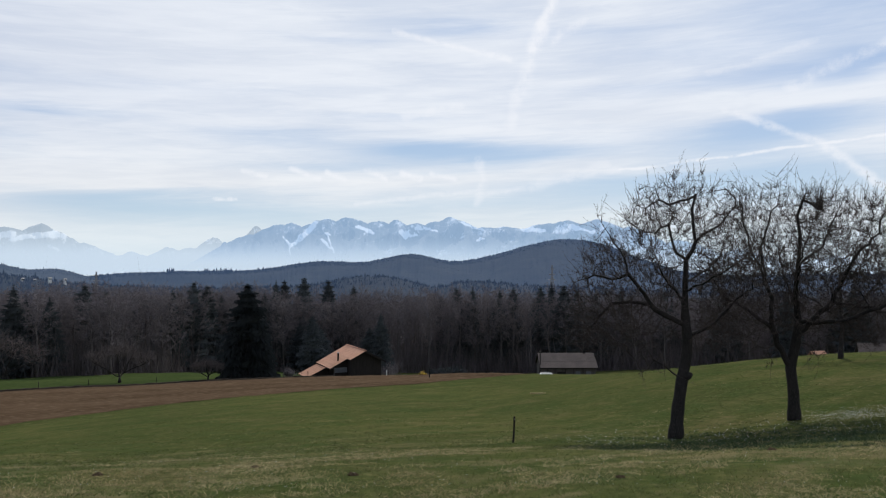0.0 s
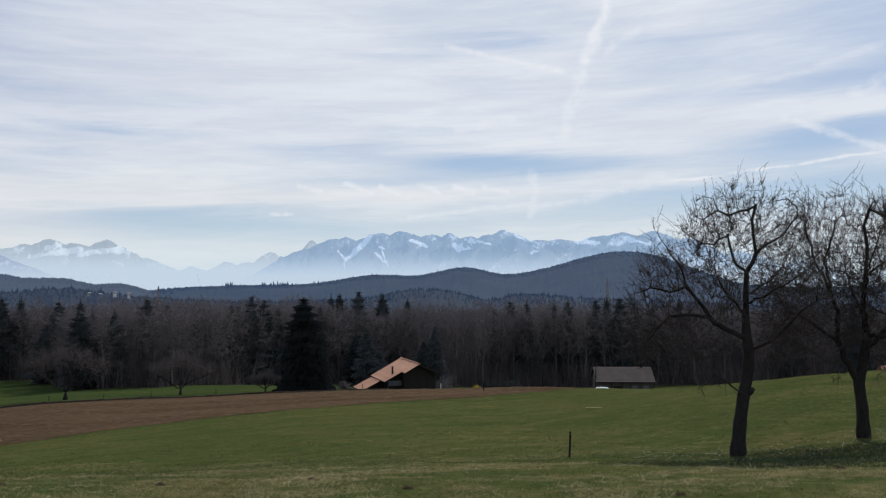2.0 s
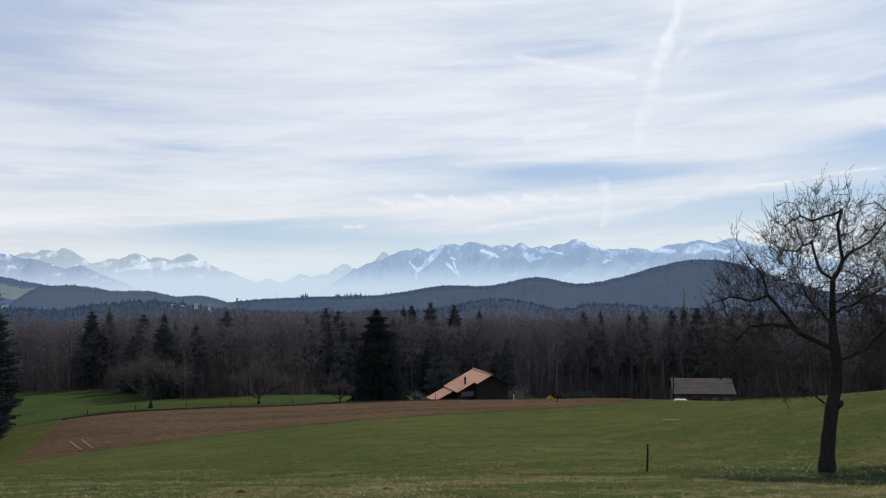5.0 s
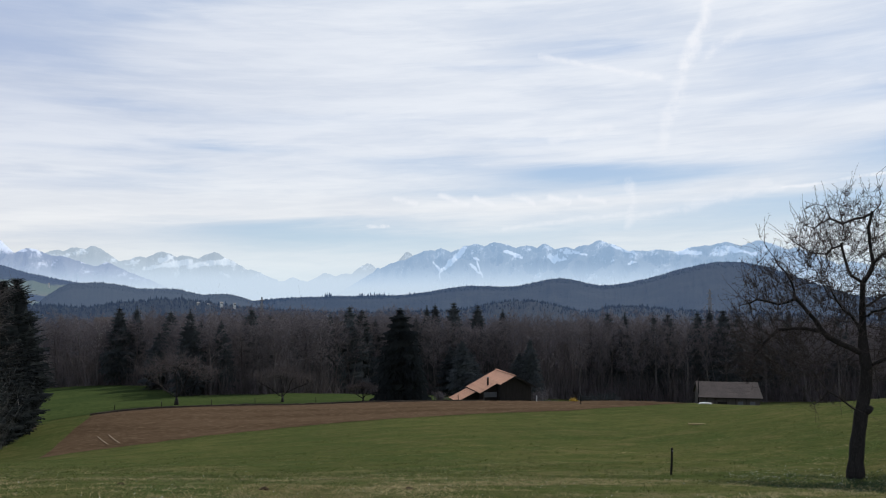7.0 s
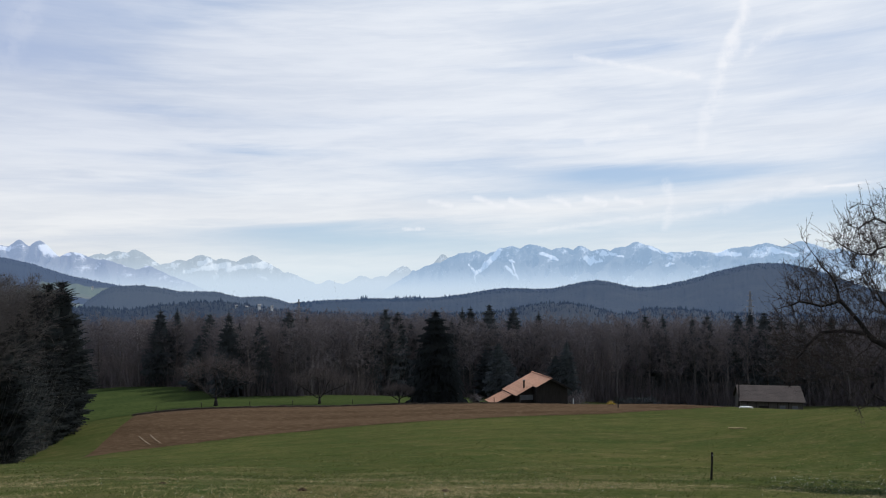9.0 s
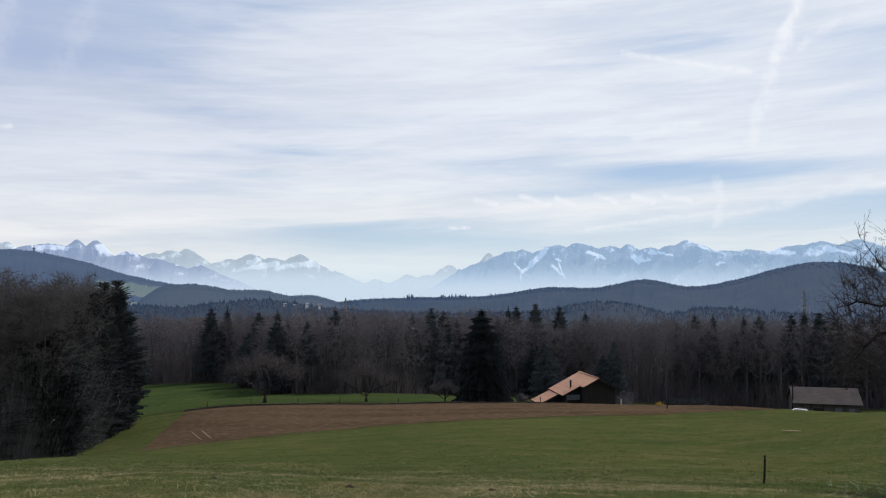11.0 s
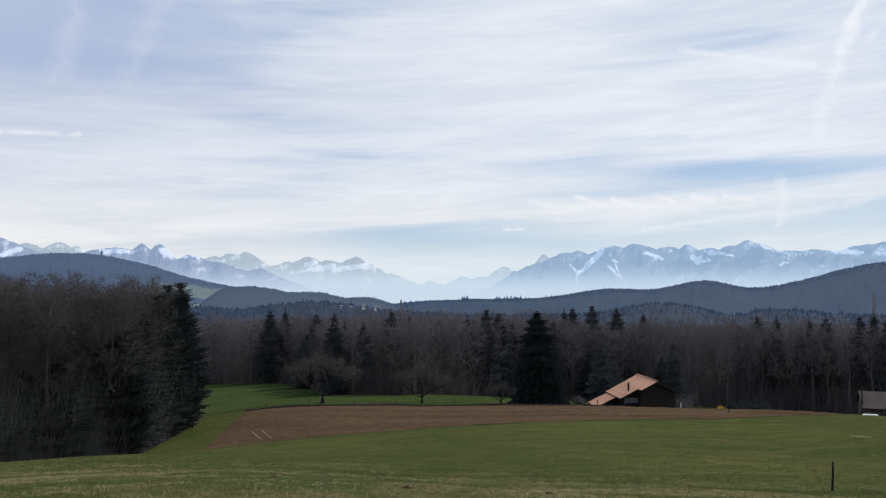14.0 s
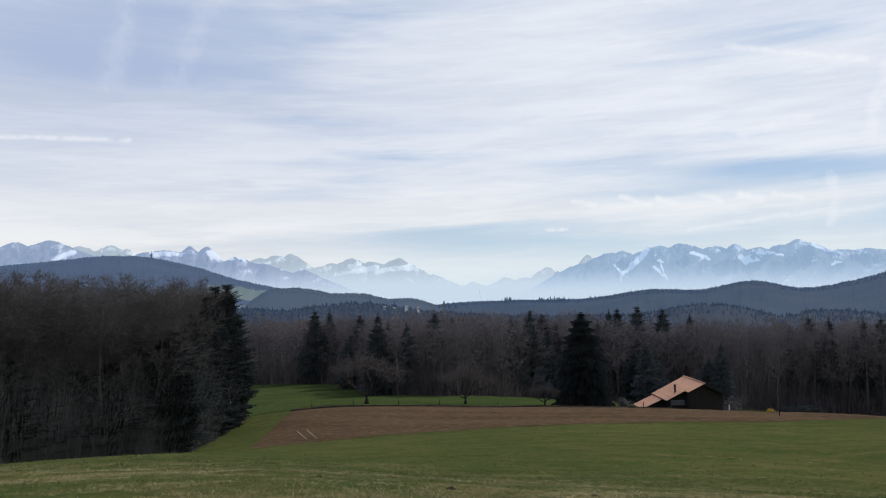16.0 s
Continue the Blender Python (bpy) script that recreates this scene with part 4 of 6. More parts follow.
def fruit_tree(name, label, at, seed, lines, crown, count, trunk_r, step=0.11, power=2.3, tip=0.0060, shoots=1.2, shoot_len=0.34, spurs=1, twig_mat=None, wander=0.3, reach=1.6, stem=0.72):
    """A bare, gnarled fruit tree: lines of trunk and limbs, crown blobs (x, y, z, rx, ry, rz)."""
    rng = np.random.default_rng(seed)
    pts = []
    vol = np.array([(c[3] * c[4] * c[5]) ** 0.8 for c in crown])
    for c, m in zip(crown, (count * vol / vol.sum()).astype(int)):
        q = rng.normal(0, 1, (m, 3))
        q = q / np.linalg.norm(q, axis=1, keepdims=True) * (rng.random((m, 1)) ** 0.45)
        pts.append(q * np.array(c[3:6]) + np.array(c[0:3]))
    pos, par, limb = skeleton_of(lines, step * 1.3, rng)
    ns = len(pos)
    nt = sum(1 for i in limb if i == 0)
    pos, par = grow(rng, np.vstack(pts), (pos, par), step, reach, step * 1.35, 80, wander)
    n = len(pos)
    raw = np.zeros(n)
    for i in range(n - 1, -1, -1):
        raw[i] = max(raw[i], tip ** power)
        if par[i] >= 0:
            raw[par[i]] += raw[i]
    raw = np.minimum(raw ** (1 / power), trunk_r)
    for i in range(nt):
        u = i / (nt - 1)
        raw[i] = max(raw[i] * 0.9, trunk_r * (1.0 - 0.52 * u)) * (1 + 0.22 * max(0, 1 - 10 * u)) if u < stem else raw[i]
    count = len(lines)
    for i in range(ns, n):
        if par[i] < nt:
            count += 1
        limb.append(count if par[i] < nt else limb[par[i]])
    limb = np.array(limb)
    twig_mat = twig_mat or TWIG
    ob = thing(name, label, "tree", Matrix.Translation(at), "fruit trees on the meadow")
    kids = np.arange(1, n)
    r1 = raw[kids]
    r0 = np.minimum(raw[par[kids]], r1 * 1.4)
    s0, s1 = pos[par[kids]], pos[kids]
    s = Solid()
    tp = [(p[0], p[1], p[2] - (0.25 if i == 0 else 0)) for i, p in enumerate(pos[:nt])]
    s.tube(tp, [raw[i] * (1 + 0.05 * math.sin(i * 2.1)) for i in range(nt)], 12)
    part("trunk", s.mesh("trunk", BARK, True), ob, "dark furrowed trunk")
    heavy = (r1 > 0.016) & (kids >= nt)
    ext = (s1 - s0) * 0.14
    for k in sorted(set(limb[kids[heavy]])):
        q = heavy & (limb[kids] == k)
        v, f = frusta(s0[q] - ext[q], s1[q] + ext[q], r0[q], r1[q], 7)
        part("limb", mesh_of("limb", v, f, BARK, True), ob, "crooked dark limb")
    q = ~heavy & (kids >= nt)
    v, f = frusta(s0[q], s1[q], r0[q], r1[q], 3)
    tagged(part("twig_growth", mesh_of("twig_growth", v, f, twig_mat), ob, "fine bare twigs"), kind="stuff")
    # long shoots that reach outward and up from the thin wood, set with short spurs
    thin = np.nonzero(raw < max(0.03, tip * 4))[0]
    pick = rng.choice(thin[thin >= nt], int(len(thin) * shoots))
    mid = np.array([np.mean([c[0] for c in crown]), np.mean([c[1] for c in crown]), np.mean([c[2] for c in crown]) - 1.0])
    out = pos[pick] - mid
    out /= np.linalg.norm(out, axis=1, keepdims=True)
    d = out * 0.6 + rng.normal(0, 0.6, out.shape) + np.array([0, 0, 0.25])
    d /= np.linalg.norm(d, axis=1, keepdims=True)
    ln = (np.minimum(rng.gamma(2.2, shoot_len * 0.45, len(pick)), shoot_len * 2.2) + shoot_len * 0.25)[:, None]
    P0, P1, R0, R1 = [], [], [], []
    p = pos[pick]
    w = np.full(len(pick), tip)
    for s in range(4):
        d = d + rng.normal(0, 0.14, d.shape) + np.array([0, 0, 0.05])
        d /= np.linalg.norm(d, axis=1, keepdims=True)
        q = p + d * ln * 0.25
        P0.append(p), P1.append(q), R0.append(w), R1.append(w * 0.84)
        for _ in range(spurs):
            e = rng.normal(0, 1, d.shape) + d * 0.5
            e /= np.linalg.norm(e, axis=1, keepdims=True)
            o = p + (q - p) * rng.random((len(p), 1))
            P0.append(o), P1.append(o + e * shoot_len * rng.uniform(0.06, 0.22, (len(p), 1))), R0.append(w * 0.8), R1.append(w * 0.6)
        p, w = q, w * 0.84
    v, f = frusta(np.vstack(P0), np.vstack(P1), np.concatenate(R0), np.concatenate(R1), 3)
    tagged(part("shoot_growth", mesh_of("shoot_growth", v, f, twig_mat), ob, "fine bare shoots with budding spurs"), kind="stuff")
    return ob


def conifer_mesh(rng, height, width, layers, per, droop=0.35, ragged=0.3, bare=0.06, taper=0.8, frond=1.0, rise=0.25, core=0.8, foot=0.7):
    """Drooping fronds in whorls: vertices and faces of the crown."""
    v, f = [], []
    # the dense, dark middle of the tree
    rings, sides = 14, 9
    for i in range(rings + 1):
        t = i / rings
        for j in range(sides):
            a = 2 * math.pi * j / sides + i * 0.35
            q = width * 0.5 * (core * (1 - t) ** taper) * min(1.0, foot * 0.9 + 2.0 * t) * (0.75 + 0.5 * rng.random()) + 0.02
            v.append((q * math.cos(a), q * math.sin(a), height * (bare + (0.97 - bare) * t) + rng.normal(0, 0.25) * (1 - t)))
    for i in range(rings):
        for j in range(sides):
            o, k = i * sides, (j + 1) % sides
            f += [(o + j, o + k, o + sides + k), (o + j, o + sides + k, o + sides + j)]
    for i in range(layers):
        t = (i + rng.random() * 0.6) / layers
        z = height * (bare + (1 - bare) * t)
        reach = width * 0.5 * ((1 - t) ** taper) * min(1.0, foot + 2.0 * t) * max(0.7, min(1.25, 1 + rng.normal(0, ragged * 0.4))) + 0.12
        for j in range(per):
            a = 2 * math.pi * (j + rng.random()) / per + i * 0.7
            ln = reach * (0.65 + 0.5 * rng.random())
            dr = droop * (1.15 - t) * (0.6 + 0.8 * rng.random())
            up = rise * t
            n = 5
            ca, sa = math.cos(a), math.sin(a)
            for s in range(n):
                u0, u1 = s / n, (s + 1.25) / n
                wd = frond * ln * (0.40 * (1 - u0) + 0.07) * (0.7 + 0.6 * rng.random())
                z0 = z - ln * dr * u0 ** 1.3 + ln * up * u0
                z1 = z - ln * dr * u1 ** 1.3 + ln * up * u1
                for side in (-1, 1):
                    px, py = ca * ln * u0, sa * ln * u0
                    qx, qy = ca * ln * u1 - sa * wd * side, sa * ln * u1 + ca * wd * side
                    mx, my = ca * ln * (u0 + 0.22), sa * ln * (u0 + 0.22)
                    k = len(v)
                    v += [(px, py, z0), (mx, my, z0 * 0.45 + z1 * 0.55 + 0.02), (qx, qy, z1 - wd * (0.7 + 1.0 * rng.random()))]
                    f.append((k, k + 1, k + 2))
    k = len(v)
    v += [(0.12, 0, height * 0.95), (-0.06, 0.1, height * 0.95), (-0.06, -0.1, height * 0.95), (0, 0, height * 1.02)]
    f += [(k, k + 1, k + 3), (k + 1, k + 2, k + 3), (k + 2, k, k + 3)]
    return v, f


def conifer(label, seed, height, width, layers, per, group, mat=None, **kw):
    rng = np.random.default_rng(seed)
    ob = thing("conifer", label, "tree", group=group)
    s = Solid().tube([(0, 0, -1.0), (0, 0, height * 0.4), (0, 0, height * 0.97)], [height * 0.017, height * 0.011, 0.02], 7)
    part("trunk", s.mesh("trunk", CONIFER_BARK, True), ob)
    v, f = conifer_mesh(rng, height, width, layers, per, **kw)
    part("crown", mesh_of("crown", v, f, mat or NEEDLE), ob, "dark green drooping needle boughs")
    return ob


def bare_tree(label, seed, height, spread, group, first=0.35, boughs=16, twigs=26, mat=None, slim=1.0):
    """A tall leafless woodland tree with upswept boughs and a haze of twigs."""
    rng = np.random.default_rng(seed)
    ob = thing("beech_tree", label, "tree", group=group)
    pts = [np.array([0, 0, -1.0])]
    for i in range(1, 8):
        pts.append(np.array([rng.normal(0, 0.16), rng.normal(0, 0.16), height * 0.93 * i / 7]) + pts[-1] * np.array([0.7, 0.7, 0]))
    r = [height * 0.0135 * (1 - 0.13 * i) + 0.01 for i in range(8)]
    part("trunk", Solid().tube(pts, r, 7).mesh("trunk", BEECH, True), ob)
    P0, P1, R0, R1 = [], [], [], []
    T0, T1 = [], []
    zs = [p[2] for p in pts]
    for b in range(boughs):
        t = first + (0.97 - first) * (b + rng.random()) / boughs
        z = t * height * 0.93
        base = np.array([np.interp(z, zs, [p[0] for p in pts]), np.interp(z, zs, [p[1] for p in pts]), z])
        a = b * 2.4 + rng.normal(0, 0.4)
        ln = spread * (0.55 + 0.45 * math.sin(min(1, (1 - t) / (1 - first) + 0.25) * math.pi * 0.62)) * (0.75 + 0.5 * rng.random())
        d = np.array([math.cos(a), math.sin(a), 0.75 + 0.9 * t])
        d /= np.linalg.norm(d)
        p, w = base, height * 0.0042 * (1.2 - t)
        nodes = [p]
        for s in range(5):
            q = p + (d + rng.normal(0, 0.16, 3)) * ln / 5
            d = d + np.array([0, 0, 0.06])
            P0.append(p), P1.append(q), R0.append(w), R1.append(w * 0.75)
            p, w = q, w * 0.75
            nodes.append(p)
        for s in range(twigs):
            u = 0.25 + 0.75 * rng.random()
            i = min(4, int(u * 5))
            o = nodes[i] + (nodes[i + 1] - nodes[i]) * (u * 5 - i)
            e = rng.normal(0, 1, 3) * np.array([1, 1, 0.6]) + np.array([math.cos(a) * 0.5, math.sin(a) * 0.5, 0.8])
            e /= np.linalg.norm(e)
            l2 = ln * (0.14 + 0.22 * rng.random())
            m = o + e * l2 * 0.55
            T0.append(o), T1.append(m)
            for _ in range(3):
                e2 = e + rng.normal(0, 0.5, 3)
                T0.append(m), T1.append(m + e2 * l2 * 0.55)
    bv, bf = frusta(P0, P1, R0, R1, 3)
    # twigs as slim blades, three to a fork
    T0, T1 = np.array(T0), np.array(T1)
    d = T1 - T0
    side = np.cross(d, rng.normal(0, 1, d.shape))
    side /= np.linalg.norm(side, axis=1, keepdims=True) + 1e-9
    wd = (0.032 + 0.022 * rng.random((len(d), 1))) * slim
    v = np.stack([T0 - side * wd, T0 + side * wd, T1], 1).reshape(-1, 3)
    faces = bf.tolist() + (np.arange(len(v)).reshape(-1, 3) + len(bv)).tolist()
    part("crown", mesh_of("crown", np.vstack([bv, v]), faces, mat or BEECH_TWIG), ob, "brown haze of bare boughs and twigs")
    return ob


def place(ob, az, r, turn=0.0, size=1.0, sink=0.0, tall=1.0):
    p = spot(az, r)
    m = Matrix.Translation((p.x, p.y, p.z - sink)) @ Matrix.Rotation(turn, 4, "Z")
    c = copy_thing(ob, m)
    c.scale = (size, size, size * tall)
    return c


# the old fruit trees; x is across the view, y away from the camera
def facing(az, lines, crown):
    m = Matrix.Rotation(radians(az), 3, "Z")
    return [[tuple((m @ Vector(p))[:]) for p in line] for line in lines], [(*(m @ Vector(c[:3]))[:], *c[3:]) for c in crown]


LINES_A = [
    [(0, 0, 0), (0.07, 0, 0.85), (0.18, 0, 1.62), (0.3, 0.02, 2.24), (0.33, 0, 2.7), (0.27, 0, 3.32), (0.28, 0.05, 4.25), (0.31, 0.1, 4.87)],
    [(0.31, 0.1, 4.87), (0.52, 0, 5.33), (0.77, -0.1, 5.56), (1.14, -0.2, 5.77), (1.43, -0.2, 6.1), (1.58, -0.1, 6.5), (1.36, 0, 6.75), (1.0, 0.1, 6.72)],
    [(0.62, -0.05, 5.45), (0.47, 0, 5.87), (0.43, 0, 6.23), (0.55, 0.1, 6.57), (0.74, 0.1, 6.8), (0.71, 0.1, 7.19), (0.70, 0.1, 7.57), (0.9, 0.1, 7.76)],
    [(0.55, 0.1, 6.5), (0.18, 0.2, 6.49), (-0.12, 0.3, 6.41), (-0.41, 0.3, 6.57), (-0.78, 0.4, 6.32), (-1.05, 0.4, 6.41)],
    [(-0.12, 0.3, 6.41), (-0.2, 0.3, 6.88), (-0.12, 0.2, 7.2)],
    [(-0.41, 0.3, 6.57), (-0.5, 0.2, 6.85), (-0.75, 0.1, 6.9), (-0.95, 0.1, 6.8)],
    [(0.31, 0.1, 4.87), (0.1, -0.1, 5.0), (-0.07, -0.2, 5.4), (-0.12, -0.3, 5.77), (-0.49, -0.4, 5.6), (-0.78, -0.4, 5.64), (-1.08, -0.4, 5.83), (-1.3, -0.4, 6.0)],
    [(0.29, 0, 3.2), (-0.27, -0.1, 3.37), (-0.64, -0.2, 3.66), (-0.93, -0.3, 4.1), (-1.2, -0.3, 4.48), (-1.3, -0.3, 4.95), (-1.6, -0.2, 5.33), (-1.82, -0.2, 5.72), (-2.04, -0.2, 6.1)],
    [(-1.2, -0.3, 4.48), (-1.67, -0.4, 4.37), (-2.1, -0.5, 4.44), (-2.56, -0.5, 4.28)],
    [(-0.64, -0.2, 3.66), (-1.15, 0.2, 3.7), (-1.67, 0.4, 3.63), (-2.1, 0.4, 3.3), (-2.3, 0.4, 2.95)],
    [(0.33, 0, 2.65), (0.84, 0.1, 3.05), (1.2, 0.2, 3.3), (1.58, 0.2, 3.8), (2.0, 0.2, 4.06)],
    [(0.18, 0, 1.65), (-0.27, -0.1, 1.96), (-0.56, -0.15, 2.09), (-0.86, -0.2, 1.8)],
    [(0.28, 0, 4.2), (0.9, 0.6, 4.6), (1.3, 1.1, 5.1), (1.5, 1.4, 5.7)],
    [(0.28, 0, 3.9), (-0.2, -0.7, 4.3), (-0.5, -1.3, 4.9), (-0.6, -1.6, 5.5)],
    [(0.27, 0, 3.6), (0.0, 0.8, 4.1), (-0.5, 1.4, 4.6), (-0.9, 1.7, 5.3)],
    [(0.28, 0, 4.0), (0.8, -0.6, 4.3), (1.3, -1.0, 4.6), (1.9, -1.1, 5.0)],
]
CROWN_A = [(-0.3, 0.1, 5.9, 1.2, 1.3, 0.95), (0.9, 0.0, 5.9, 0.95, 1.2, 1.0), (1.1, 0.1, 4.6, 1.1, 1.3, 1.1), (-0.9, 0.0, 4.7, 1.3, 1.4, 1.1), (-1.7, -0.2, 4.8, 0.9, 1.0, 0.9), (-1.4, 0.0, 3.6, 1.3, 1.2, 0.9), (-2.1, 0.0, 3.6, 0.8, 0.9, 1.0),
           (-0.5, -0.1, 2.1, 0.6, 0.4, 0.35), (0.2, 0.1, 6.8, 0.9, 0.6, 0.45), (1.3, 0.2, 3.7, 0.9, 1.0, 0.8), (0.1, 0.0, 4.2, 1.1, 1.3, 0.9), (-1.4, 0.1, 2.8, 0.9, 0.8, 0.5), (1.9, 0.0, 4.4, 0.7, 0.9, 0.9), (1.0, 0.1, 2.6, 0.6, 0.5, 0.3), (-1.7, 0.0, 2.9, 1.2, 0.9, 0.55), (1.2, 0.1, 3.0, 1.1, 0.9, 0.6), (-2.1, 0.1, 2.6, 0.9, 0.8, 0.4), (-0.9, -0.2, 2.9, 0.9, 0.9, 0.5), (-1.9, -0.1, 3.4, 0.9, 0.9, 0.5), (1.7, 0.1, 3.5, 0.7, 0.8, 0.5)]
TREE_A = fruit_tree("fruit_tree", "old bare leaning fruit tree with gnarled dark limbs", spot(-16.7, 22.0), 5, *facing(-16.7, LINES_A, CROWN_A), 6600, 0.185, step=0.15, power=2.05, wander=0.16, reach=1.2, shoots=1.6, shoot_len=0.34, tip=0.0050, spurs=3)
knot = [Matrix.Rotation(radians(-16.7), 3, "Z") @ Vector(p) for p in ((0.22, -0.02, 1.66), (0.36, -0.04, 1.74), (0.43, -0.04, 1.80))]
part("knot", Solid().tube(knot, [0.13, 0.10, 0.05], 9).mesh("knot", BARK, True), TREE_A, "stub of a sawn-off limb")
LINES_B = [
    [(0, 0, 0), (-0.02, 0, 0.85), (-0.09, 0, 1.55), (0.06, 0.05, 2.3), (0.14, 0.1, 2.9), (0.06, 0.15, 3.75), (0.14, 0.2, 4.6), (0.22, 0.2, 5.45), (0.14, 0.2, 6.13), (0.3, 0.2, 6.6), (0.45, 0.2, 7.0)],
    [(-0.1, 0, 1.6), (-0.3, -0.1, 1.87), (-0.45, -0.2, 2.3), (-0.56, -0.2, 2.73), (-0.6, -0.3, 3.58), (-0.79, -0.3, 4.26), (-0.87, -0.3, 5.1), (-0.64, -0.3, 5.96), (-0.33, -0.3, 6.7), (-0.4, -0.3, 7.3)],
    [(0.1, 0.1, 2.6), (0.6, 0.2, 3.07), (1.07, 0.3, 3.5), (1.38, 0.4, 4.26), (1.85, 0.4, 5.1), (2.3, 0.5, 5.6), (2.5, 0.5, 6.4)],
    [(-0.8, -0.3, 4.3), (-1.1, -0.5, 5.0), (-1.3, -0.5, 5.8), (-1.4, -0.5, 6.6), (-1.55, -0.5, 7.2)],
    [(0.14, 0.2, 4.6), (0.8, 0.6, 5.2), (1.1, 0.8, 5.9), (1.4, 0.9, 6.6)],
    [(0.1, 0.1, 2.8), (1.2, -0.4, 3.0), (2.2, -0.6, 3.4), (3.1, -0.7, 3.9), (3.6, -0.7, 4.8)],
    [(-0.56, -0.2, 2.8), (-1.1, -0.5, 3.2), (-1.8, -0.6, 3.6), (-2.3, -0.7, 4.3), (-2.4, -0.7, 5.2)],
    [(0.0, 0.2, 3.2), (0.1, -1.0, 4.0), (0.3, -1.8, 5.2), (0.6, -2.0, 6.0)],
    [(0.05, 0.2, 3.4), (-0.3, 1.4, 4.4), (-0.5, 2.0, 5.6), (-0.3, 2.2, 6.3)],
    [(-0.45, -0.2, 2.35), (-0.75, -0.2, 2.15), (-0.6, -0.2, 1.75)],
    [(0.06, 0.05, 2.3), (0.5, 0.1, 2.25), (0.65, 0.1, 1.85)],
    [(1.07, 0.3, 3.5), (1.9, 0.6, 3.4), (2.9, 0.7, 3.1), (3.4, 0.7, 2.7)],
]
CROWN_B = [(-1.0, 0.0, 4.4, 1.5, 1.8, 1.5), (0.4, 0.1, 4.5, 1.5, 2.0, 1.4), (1.8, 0.1, 4.6, 1.5, 1.9, 1.6), (-1.0, 0.0, 6.1, 0.9, 1.1, 0.9), (0.5, 0.1, 6.1, 1.0, 1.2, 0.8), (1.9, 0.3, 5.9, 0.9, 1.2, 0.8), (-1.9, 0.0, 3.9, 1.0, 1.2, 1.0), (2.9, -0.2, 3.7, 1.2, 1.3, 1.1),
           (0.3, 0.1, 3.1, 1.8, 1.5, 0.7), (-0.65, -0.2, 2.0, 0.35, 0.3, 0.35), (0.6, 0.1, 2.2, 0.4, 0.3, 0.4), (-1.6, 0.0, 2.9, 1.2, 1.1, 0.6), (2.3, 0.1, 2.7, 1.5, 1.1, 0.55)]
fruit_tree("fruit_tree", "bare fruit tree with a wide dense crown above white flowers", spot(-24.4, 25.5), 9, *facing(-24.4, LINES_B, CROWN_B), 6400, 0.170, step=0.16, power=2.05, wander=0.14, reach=1.3, stem=0.3, shoots=1.6, shoot_len=0.48, tip=0.0055, spurs=3)
LINES_C = [[(0, 0, 0), (0.04, 0, 0.7), (0.08, 0, 1.4), (0.1, 0, 2.0), (0.0, 0.1, 4.0), (0.1, 0.1, 5.4)], [(0.1, 0, 2.0), (-1.0, -0.2, 3.0), (-2.0, -0.3, 3.6), (-2.9, -0.3, 3.6)],
           [(0.1, 0, 2.2), (1.1, 0.2, 3.2), (2.0, 0.2, 4.4)], [(0.05, 0, 3.0), (-0.8, 0.3, 4.4), (-1.6, 0.4, 5.2)]]
CROWN_C = [(-1.3, 0.0, 4.0, 1.9, 2.0, 1.6), (0.6, 0.2, 4.6, 2.0, 2.0, 1.7), (2.0, 0.1, 4.0, 1.6, 1.8, 1.5), (-2.6, 0.1, 3.2, 1.3, 1.2, 1.0)]
fruit_tree("fruit_tree", "bare fruit tree farther along the slope", spot(-34.5, 30.0), 14, *facing(-34.5, LINES_C, CROWN_C), 1600, 0.2, step=0.18)

fruit_tree("fruit_tree", "bare fruit tree on the crest of the meadow", spot(-27.2, 47.0), 15, *facing(-27.2, LINES_C, CROWN_C), 900, 0.13, step=0.24, tip=0.010)


# small round fruit trees beyond the ploughed field
def orchard_tree(az, r, seed, size, label):
    lines = [[(0, 0, -0.2), (0.04, 0, 0.4), (0.05, 0, 0.8)], [(0.05, 0, 0.7), (-0.9, 0, 1.3), (-2.2, 0.2, 2.0), (-3.7, 0.3, 2.7)], [(0.05, 0, 0.8), (0.8, 0, 1.7), (1.5, -0.2, 3.2)],
             [(0.05, 0, 0.8), (-0.3, 0.5, 2.0), (-0.6, 0.8, 3.8)], [(0.05, 0, 0.8), (0.4, -0.6, 1.9), (0.5, -1.0, 3.6)], [(0.5, 0, 1.3), (2.2, 0.2, 2.1), (3.7, 0.3, 2.7)]]
    cr = [(-2.6, 0, 3.5, 1.8, 1.9, 0.8), (2.6, 0, 3.5, 1.8, 1.9, 0.8), (0, 0.2, 4.2, 2.4, 2.2, 0.8)]
    lines = [[tuple(c * size for c in p) for p in line] for line in lines]
    cr = [tuple(c * size for c in p) for p in cr]
    return fruit_tree("fruit_tree", label, spot(az, r), seed, lines, cr, 700, 0.25 * size, step=0.26 * size, tip=0.016, power=2.3, shoots=2.6, shoot_len=0.7 * size, wander=0.35, reach=3.0, twig_mat=ORCHARD_TWIG)


orchard_tree(29.95, 127, 21, 1.5, "small spreading bare fruit tree beyond the ploughed field")
orchard_tree(22.7, 128, 22, 1.15, "small bare fruit tree on the grass strip")
orchard_tree(16.9, 128, 23, 0.6, "low bare bush-like fruit tree near the spruce")

